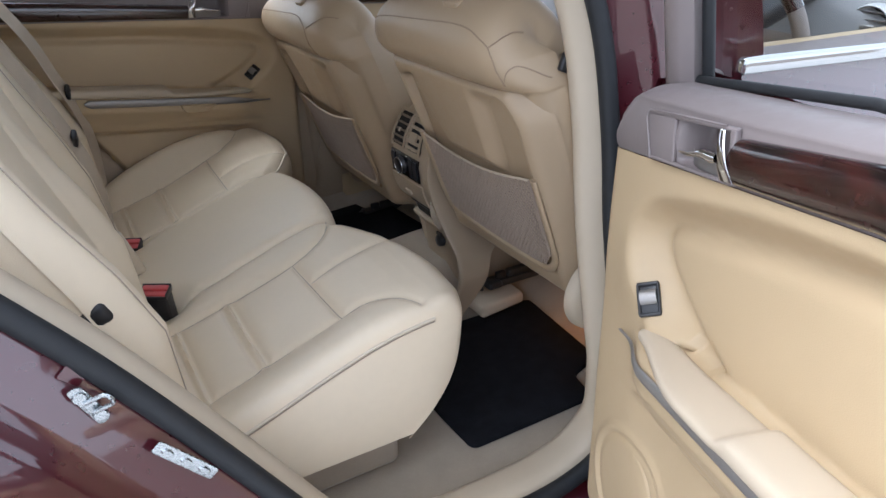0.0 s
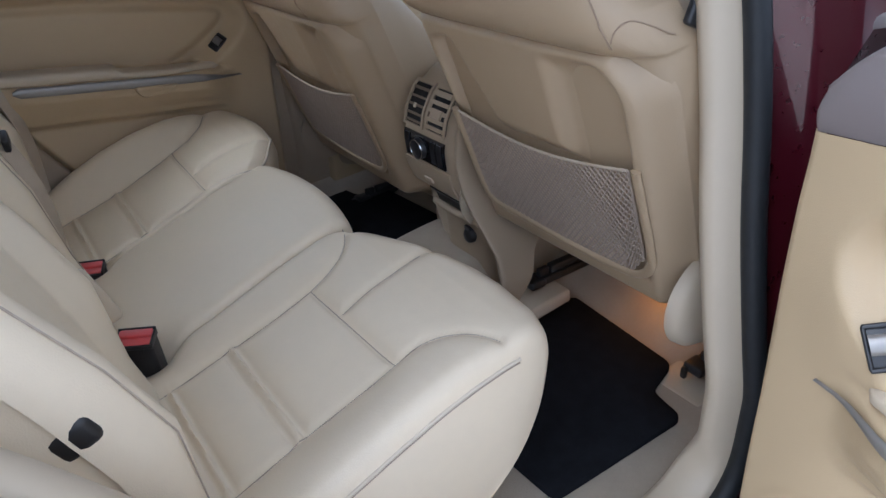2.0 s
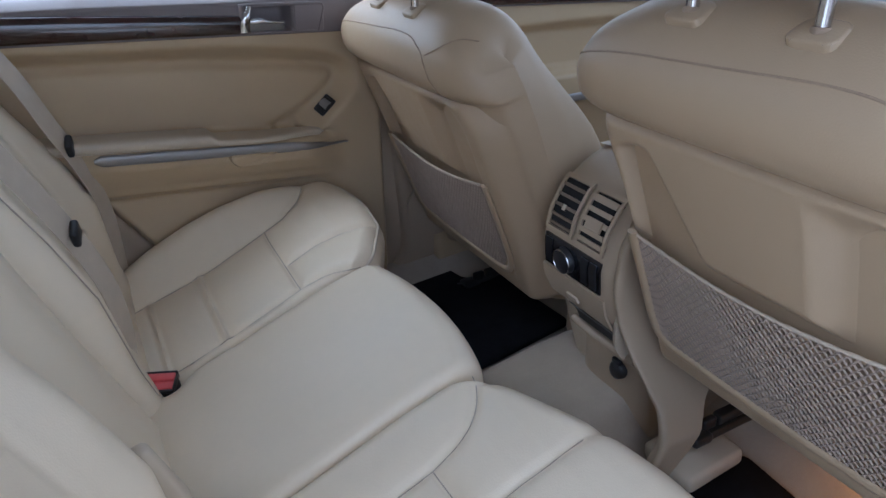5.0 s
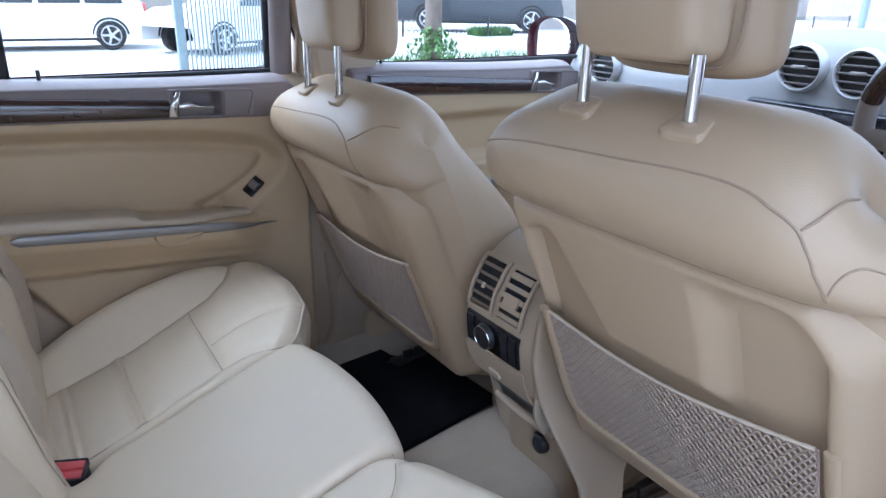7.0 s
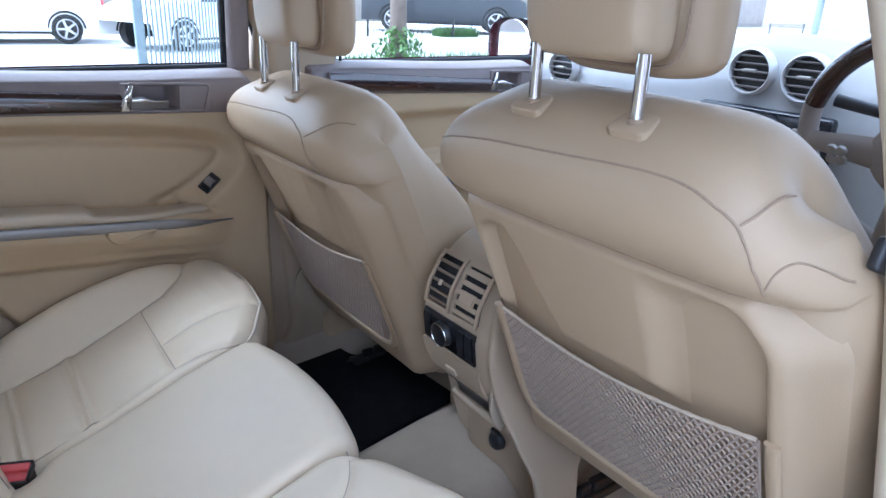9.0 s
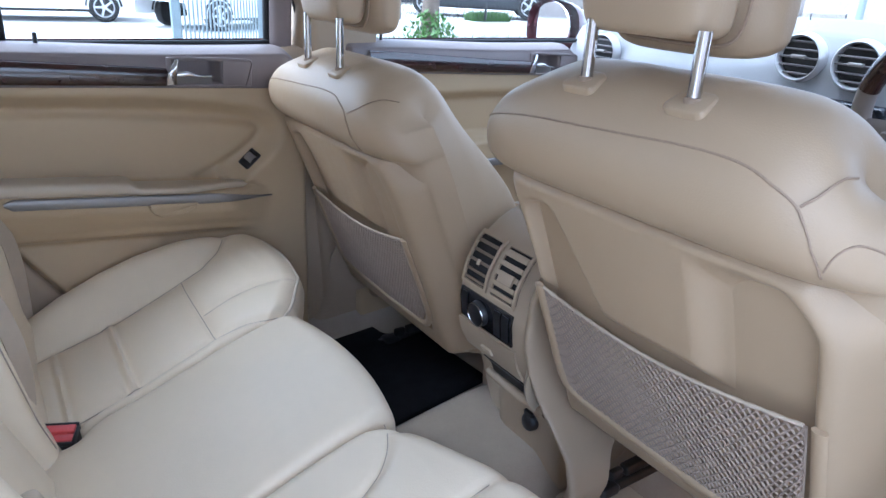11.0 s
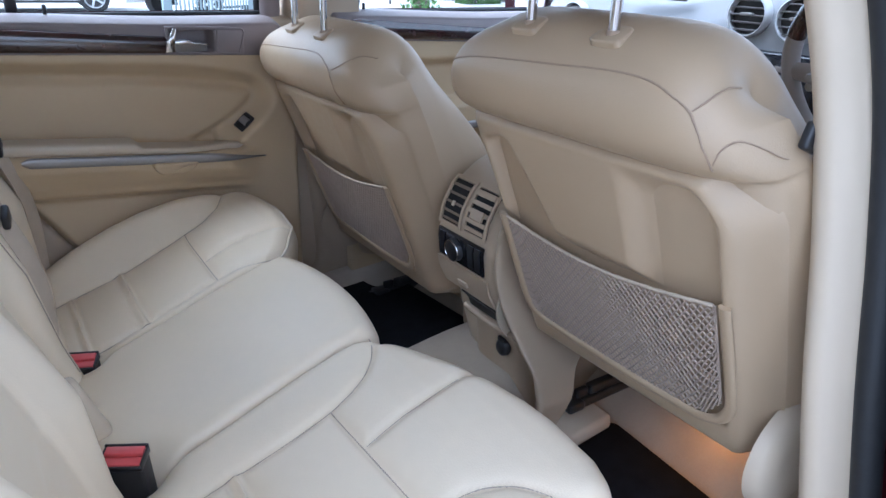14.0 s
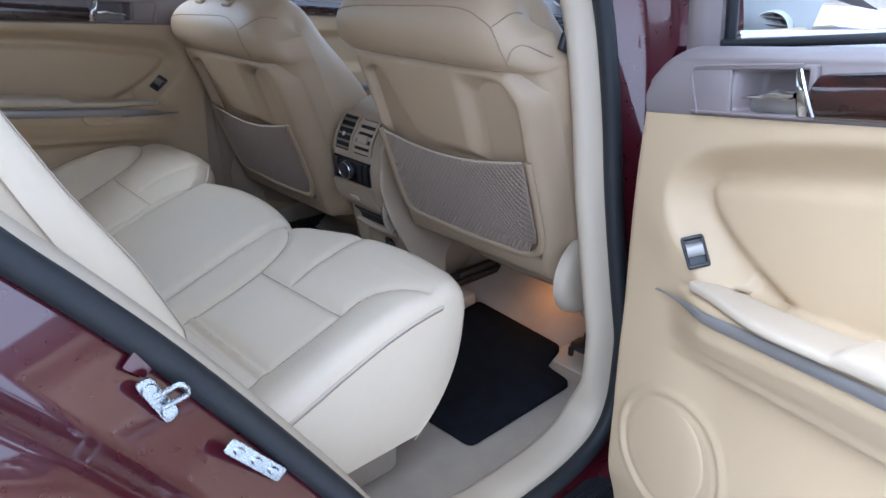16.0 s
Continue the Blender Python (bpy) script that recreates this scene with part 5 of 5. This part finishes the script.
wm = Matrix.Translation((0.665, 0.495, 1.238)) @ Euler((0, radians(-22), 0)).to_matrix().to_4x4()
rim_pts = [(0.0, 0.188 * math.cos(a), 0.188 * math.sin(a)) for a in np.linspace(0, math.tau, 65)[:-1]]
part("rim", moved(tube(rim_pts, 0.0155, 12, ring=True, up=(1, 0, 0)), wm), WHEEL_LEATHER, wheel)
arc = [(0.0, 0.188 * math.cos(a), 0.188 * math.sin(a)) for a in np.linspace(radians(20), radians(160), 40)]
part("wood_arc", moved(tube(arc, 0.0165, 12, up=(1, 0, 0)), wm), WOOD, wheel, "dark wood rim section")
part("hub", moved(grid(lambda u, v: (-0.02 - 0.04 * math.cos(math.pi / 2 * v), 0.085 * v * math.cos(u * math.tau), 0.075 * v * math.sin(u * math.tau)), 32, 12, ring_u=True), wm), WHEEL_LEATHER, wheel)
for a in (0, 180, 250, 290):
    c, s = math.cos(radians(a)), math.sin(radians(a))
    part("spoke", moved(tube([(-0.015, 0.06 * c, 0.06 * s), (-0.005, 0.18 * c, 0.18 * s)], [0.03, 0.016], 10, up=(1, 0, 0), flat=0.5), wm), SATIN if a > 200 else WHEEL_LEATHER, wheel)
for k in range(4):
    part("wheel_button", moved(spin([(0.0, -0.006), (0.008, -0.005), (0.009, 0.0)], (-0.036, 0.115 + 0.014 * (k % 2), -0.007 + 0.016 * (k // 2)), "x", 12), wm), SATIN, wheel)
part("column", moved(tube([(0.02, 0, 0), (0.3, 0, -0.02)], 0.05, 16, up=(0, 0, 1)), wm), BLACK, wheel)
part("stalk", moved(tube([(0.06, 0.05, 0.02), (0.05, 0.17, 0.045)], [0.008, 0.011], 10), wm), BLACK, wheel, "black column stalk")

# windscreen, its header and the wing mirror of the closed side
ws = tagged(part("windscreen", grid(lambda u, v: (1.42 - 0.75 * v - 0.10 * (2 * u - 1) ** 2, 0.3 + 1.37 * u, 1.30 + 0.36 * v), 12, 8), PANE), "clear windscreen glass", "windscreen", kind="structure")
ws.visible_shadow = False
tagged(part("bonnet", grid(lambda u, v: (1.35 + 1.1 * u, 0.2 + 1.57 * v, 1.24 - 0.16 * u * u - 0.06 * (2 * v - 1) ** 2), 12, 12), PAINT), "burgundy painted bonnet", "bonnet", kind="structure")
mir = thing("wing_mirror", (1.15, 1.9, 1.25), "burgundy wing mirror beside the closed front door", "mirror")


def mirror_shell(u, v):
    a, t = u * math.tau, v
    c, s = math.cos(a), math.sin(a)
    k = math.sqrt(max(0.0, 1 - t * t))
    return 1.13 + 0.1 * t, 1.935 + 0.128 * k * math.copysign(abs(c) ** 0.7, c), 1.28 + 0.09 * k * math.copysign(abs(s) ** 0.7, s)


part("housing", join(grid(mirror_shell, 32, 12, ring_u=True), tube([(1.18, 1.74, 1.22), (1.18, 1.85, 1.23)], 0.03, 10)), PAINT, mir)
part("glass", moved(spin([(0.0, -0.002), (0.11, -0.002), (0.113, 0.002)], (0, 0, 0), "x", 32), Matrix.Translation((1.126, 1.935, 1.282)) @ Euler((0, 0, radians(-12))).to_matrix().to_4x4() @ Matrix.Diagonal((1, 1.05, 0.74, 1))), MIRROR, mir, "mirror glass")

# ---- footwell lamp ----
lamp = thing("footwell_lamp", (0.43, 0.56, 0.66), "small glowing amber footwell lamp under the front seat", "lamp")
AMBER = material("amber_lens", (0.9, 0.45, 0.12), 0.3)
AMBER.node_tree.nodes["Principled BSDF"].inputs["Emission Color"].default_value = (1.0, 0.42, 0.08, 1)
AMBER.node_tree.nodes["Principled BSDF"].inputs["Emission Strength"].default_value = 4.0
part("lens", box((0.03, 0.05, 0.008), (0.45, 0.55, 0.672), 0.003), AMBER, lamp)
glow = new("footwell_light", bpy.data.lights.new("footwell_light", "AREA"))
glow.data.energy, glow.data.color, glow.data.size = 0.035, (1.0, 0.36, 0.06), 0.03
glow.matrix_world = look((0.45, 0.55, 0.664), (0.42, 0.55, 0.5))
far_lamp = copy_thing(lamp, Matrix.Translation((0.41, 1.41, 0.62)))
far_glow = new("footwell_light", glow.data)
far_glow.matrix_world = look((0.43, 1.40, 0.624), (0.38, 1.38, 0.5))

# ---- street ----
ASPHALT = material("pale_worn_concrete", (0.45, 0.44, 0.425), 0.9, grain=0.6, grain_scale=60, vary=0.12, vary_scale=0.6)
GRASS_SOIL = material("green_verge", (0.10, 0.17, 0.035), 0.95, grain=0.8, grain_scale=40, vary=0.35, vary_scale=2.0)
LEAF = material("green_leaf", (0.07, 0.15, 0.03), 0.6, vary=0.3, vary_scale=9)
BARK = material("grey_bark", (0.13, 0.10, 0.08), 0.9, grain=0.9, grain_scale=30, vary=0.3, vary_scale=12)
FENCE = material("grey_green_fence_paint", (0.17, 0.21, 0.22), 0.5, vary=0.08)
CAR_WHITE = material("white_car_paint", (0.8, 0.8, 0.8), 0.25, coat=1.0, vary=0.02)
CAR_DARK = material("charcoal_car_paint", (0.022, 0.025, 0.03), 0.35, coat=0.4, vary=0.04)
TYRE = material("tyre_rubber", (0.02, 0.02, 0.02), 0.8, vary=0.2)
ALLOY = material("alloy_wheel", (0.6, 0.6, 0.62), 0.35, metal=0.9, vary=0.05)
DARK_GLASS = material("dark_car_glass", (0.02, 0.025, 0.03), 0.05, vary=0.05)
BRICK = material("grey_brick", (0.33, 0.29, 0.26), 0.85, grain=0.5, grain_scale=50, vary=0.15, vary_scale=3)
tagged(part("ground", grid(lambda u, v: (-250 + 600 * u, -250 + 600 * v, 0.0), 40, 40), ASPHALT), "pale worn concrete street and driveway", "ground", kind="structure")


def verge(x0, x1, y0, y1, z, seed, label):
    rnd = random.Random(seed)
    tagged(part("verge", grid(lambda u, v: (x0 + (x1 - x0) * u, y0 + (y1 - y0) * v, z * (1 if 0.02 < v < 0.98 else 0.0) + 0.02 * math.sin(40 * u) * math.sin(9 * v)), 60, 10), GRASS_SOIL), label, "grass", kind="structure")
    verts, faces = [], []
    for _ in range(2600):
        x, y = rnd.uniform(x0, x1), rnd.uniform(y0, y1)
        h, a, w = rnd.uniform(0.08, 0.26), rnd.uniform(0, math.tau), rnd.uniform(0.006, 0.015)
        lean = rnd.uniform(0.02, 0.1)
        n = len(verts)
        dx, dy = math.cos(a), math.sin(a)
        verts += [(x - dy * w, y + dx * w, z), (x + dy * w, y - dx * w, z), (x + dx * lean * 0.4, y + dy * lean * 0.4, z + h * 0.6), (x + dx * lean, y + dy * lean, z + h)]
        faces += [(n, n + 1, n + 2), (n, n + 2, n + 3)]
    tagged(part("grass_blades", (verts, faces), LEAF), "uneven green grass blades on the verge", "grass", kind="stuff")


verge(4.5, 16.0, 11.2, 12.6, 0.08, 3, "green grass verge along the kerb")
verge(0.0, 40.0, 24.8, 27.5, 0.1, 4, "green grass verge across the street")
tagged(part("pavement", grid(lambda u, v: (7.0 + 23.0 * u + 1.2 * v, 14.2 + 8.0 * v, 0.42 * step(0.0, 0.04, u) * step(0.0, 0.06, v) - 0.02), 40, 40), ASPHALT), "pale concrete parking strip above the road", "pavement", kind="structure")
verge(10.2, 11.4, 14.7, 15.1, 0.4, 5, "tuft of grass on the parking strip")


def car(at, turn, paint, label, z=0.0):
    """A parked family car, nose to +x before turning."""
    t = thing("parked_car", (0, 0, 0), label, "car", "parked cars")
    L, W = 4.5, 1.8
    roof = [(-2.25, 0.75), (-2.2, 1.05), (-2.05, 1.15), (-1.75, 1.6), (-1.2, 1.68), (0.0, 1.68), (0.45, 1.6), (1.1, 1.08), (1.9, 0.98), (2.2, 0.85), (2.25, 0.6)]

    def shell(u, v):
        x = -2.25 + 4.5 * u
        top = along(roof, x)
        a = v * 2 - 1
        side = 1 - 0.04 * abs(2 * u - 1) ** 4
        if abs(a) > 0.5:
            k = (abs(a) - 0.5) / 0.5
            z = 0.28 + (min(top, 1.0) - 0.28) * (1 - k)
            y = W / 2 * side * (1 - 0.05 * (1 - k) ** 2)
        else:
            k = 1 - abs(a) / 0.5
            z = min(top, 1.0) + (top - min(top, 1.0)) * min(1.0, k * 1.7)
            y = W / 2 * side * (0.95 - 0.22 * min(1.0, k * 1.7) - 0.73 * max(0.0, k - 0.588) / 0.412)
        return x, math.copysign(y, a), z

    part("body", grid(shell, 60, 41), paint, t)
    for s in (-1, 1):
        for x0, x1 in ((-1.75, -0.95), (-0.85, 0.0), (0.1, 0.85)):
            part("window", grid(lambda u, v: (x0 + (x1 - x0) * u + (0.18 * v if x0 < -1.5 else 0) - (0.35 * v * u if x0 > 0 else 0), s * (0.868 - 0.155 * v), 1.04 + 0.5 * v), 4, 4), DARK_GLASS, t)
        for x in (-1.4, 1.4):
            w = part("wheel", spin([(0.0, -0.1), (0.22, -0.1), (0.30, -0.11), (0.33, -0.07), (0.33, 0.07), (0.30, 0.11), (0.22, 0.1), (0.0, 0.1)], (x, s * 0.82, 0.33), "y", 28), TYRE, t)
            part("wheel_rim", join(*(moved(box((0.2, 0.02, 0.05), (0.11, 0, 0), 0.006), Matrix.Translation((x, s * 0.925, 0.33)) @ Matrix.Rotation(k * math.tau / 5, 4, "Y")) for k in range(5)), spin([(0.0, -0.012), (0.05, -0.012), (0.06, 0.0)], (x, s * 0.925, 0.33), "y", 12), tube([(x + 0.215 * math.cos(a), s * 0.925, 0.33 + 0.215 * math.sin(a)) for a in np.linspace(0, math.tau, 25)[:-1]], 0.016, 6, ring=True, up=(0, 1, 0))), ALLOY, w)
            part("wheel_arch", tube([(x + 0.38 * math.cos(a), s * 0.885, 0.33 + 0.38 * math.sin(a)) for a in np.linspace(0.05, math.pi - 0.05, 20)], 0.025, 6, up=(0, 1, 0)), TYRE, t)
        part("headlight", box((0.12, 0.3, 0.12), (2.14, s * 0.66, 0.75), 0.03, 2), SATIN, t)
        part("tail_light", box((0.08, 0.2, 0.22), (-2.2, s * 0.74, 0.95), 0.03, 2), RED, t)
    part("sill", box((2.3, 1.74, 0.12), (0, 0, 0.28), 0.02), TYRE, t)
    t.matrix_basis = Matrix.Translation((*at, z)) @ Matrix.Rotation(radians(turn), 4, "Z")
    for ob in t.children:
        ob.matrix_parent_inverse = Matrix.Identity(4)
    return t


car((1.0, 19.5), 176, CAR_WHITE, "white family car parked across the street")
car((11.6, 16.5), -35, CAR_DARK, "charcoal family car parked on the raised verge", 0.42)
car((5.2, 17.6), 205, CAR_WHITE, "white estate car parked across the street")

# steel fence of upright bars beside the driveway
fence = thing("fence", (2.3, 9.5, 0.0), "grey-green steel fence of upright bars", "fence")
FA, FB = Vector((1.62, 9.0, 0)), Vector((3.6, 11.6, 0))
for k in range(2):
    p = FA.lerp(FB, float(k))
    part("post", box((0.09, 0.09, 2.0), (p.x, p.y, 1.0), 0.008), FENCE, fence)
bar = None
for k in range(1, 24):
    p = FA.lerp(FB, k / 24)
    if bar is None:
        bar = part("bar", box((0.022, 0.022, 1.8), (0, 0, 0), 0.004), FENCE, fence)
        bar.location = (p.x, p.y, 0.98)
    else:
        b = new("bar", bar.data)
        b.parent, b.matrix_parent_inverse, b.location = fence, bar.matrix_parent_inverse, (p.x, p.y, 0.98)
for z in (0.25, 1.7):
    part("rail", tube([(FA.x, FA.y, z), (FB.x, FB.y, z)], 0.022, 8), FENCE, fence)

# tree and shrub by the verge
tree = thing("tree", (6.9, 11.6, 0.0), "grey-barked street tree with leafy shoots at its foot", "tree")
part("trunk", tube([(6.9, 11.6, 0), (6.92, 11.62, 1.0), (6.88, 11.6, 2.2), (6.95, 11.65, 3.6)], [0.2, 0.16, 0.14, 0.12], 14, up=(0, 1, 0)), BARK, tree)
rnd = random.Random(8)
lv, lf = [], []
for k in range(1500):
    low = k < 500
    a, r = rnd.uniform(0, math.tau), rnd.uniform(0.1, 0.5 if low else 1.9)
    c = Vector((6.75 + r * math.cos(a), 11.35 + r * math.sin(a), rnd.uniform(0.05, 0.95 - r) if low else 4.0 + rnd.uniform(-0.9, 1.4)))
    d = Vector((rnd.uniform(-1, 1), rnd.uniform(-1, 1), rnd.uniform(0.2, 1))).normalized()
    s = d.cross(Vector((0, 0, 1))).normalized() * 0.03
    n = len(lv)
    lv += [c, c + d * 0.05 + s, c + d * 0.13, c + d * 0.05 - s]
    lf.append((n, n + 1, n + 2, n + 3))
part("leaves", (lv, lf), LEAF, tree, "small green leaves")

# Unseen wall, added only to give the burgundy paint something dark to reflect.
tagged(part("wall_garden", box((26, 0.3, 1.6), (-2.0, -7.5, 0.8), 0.02), BRICK), "unseen grey brick wall added to be reflected in the paint", "wall", kind="structure")

# mesh fence and low buildings beyond the street
tagged(part("backdrop", join(box((60, 0.3, 2.6), (20, 29.0, 1.3), 0.02), box((0.3, 60, 3.0), (52, 0, 1.5), 0.02)), BRICK), "low grey brick boundary wall across the street", "wall", kind="structure")
wire = thing("wire_fence", (12, 14.6, 0.42), "dark wire mesh fence across the street", "fence")
for k in range(9):
    part("post", tube([(8 + 2.5 * k, 14.6, 0.42), (8 + 2.5 * k, 14.6, 0.85)], 0.03, 8, up=(0, 1, 0)), DARK_METAL, wire)
links = []
for k in range(160):
    for way in (1, -1):
        x = 8 + 0.125 * k
        links.append(tube([(x, 14.6, 0.45 if way == 1 else 0.83), (x + 0.2, 14.6, 0.83 if way == 1 else 0.45)], 0.005, 3, up=(0, 1, 0)))
tagged(part("mesh", join(*links), DARK_METAL, wire), kind="")
pole = thing("street_pole", (14.5, 7.5, 0), "grey steel street pole", "pole")
part("shaft", tube([(14.5, 7.5, 0), (14.5, 7.5, 6)], 0.07, 12, up=(0, 1, 0)), FENCE, pole)
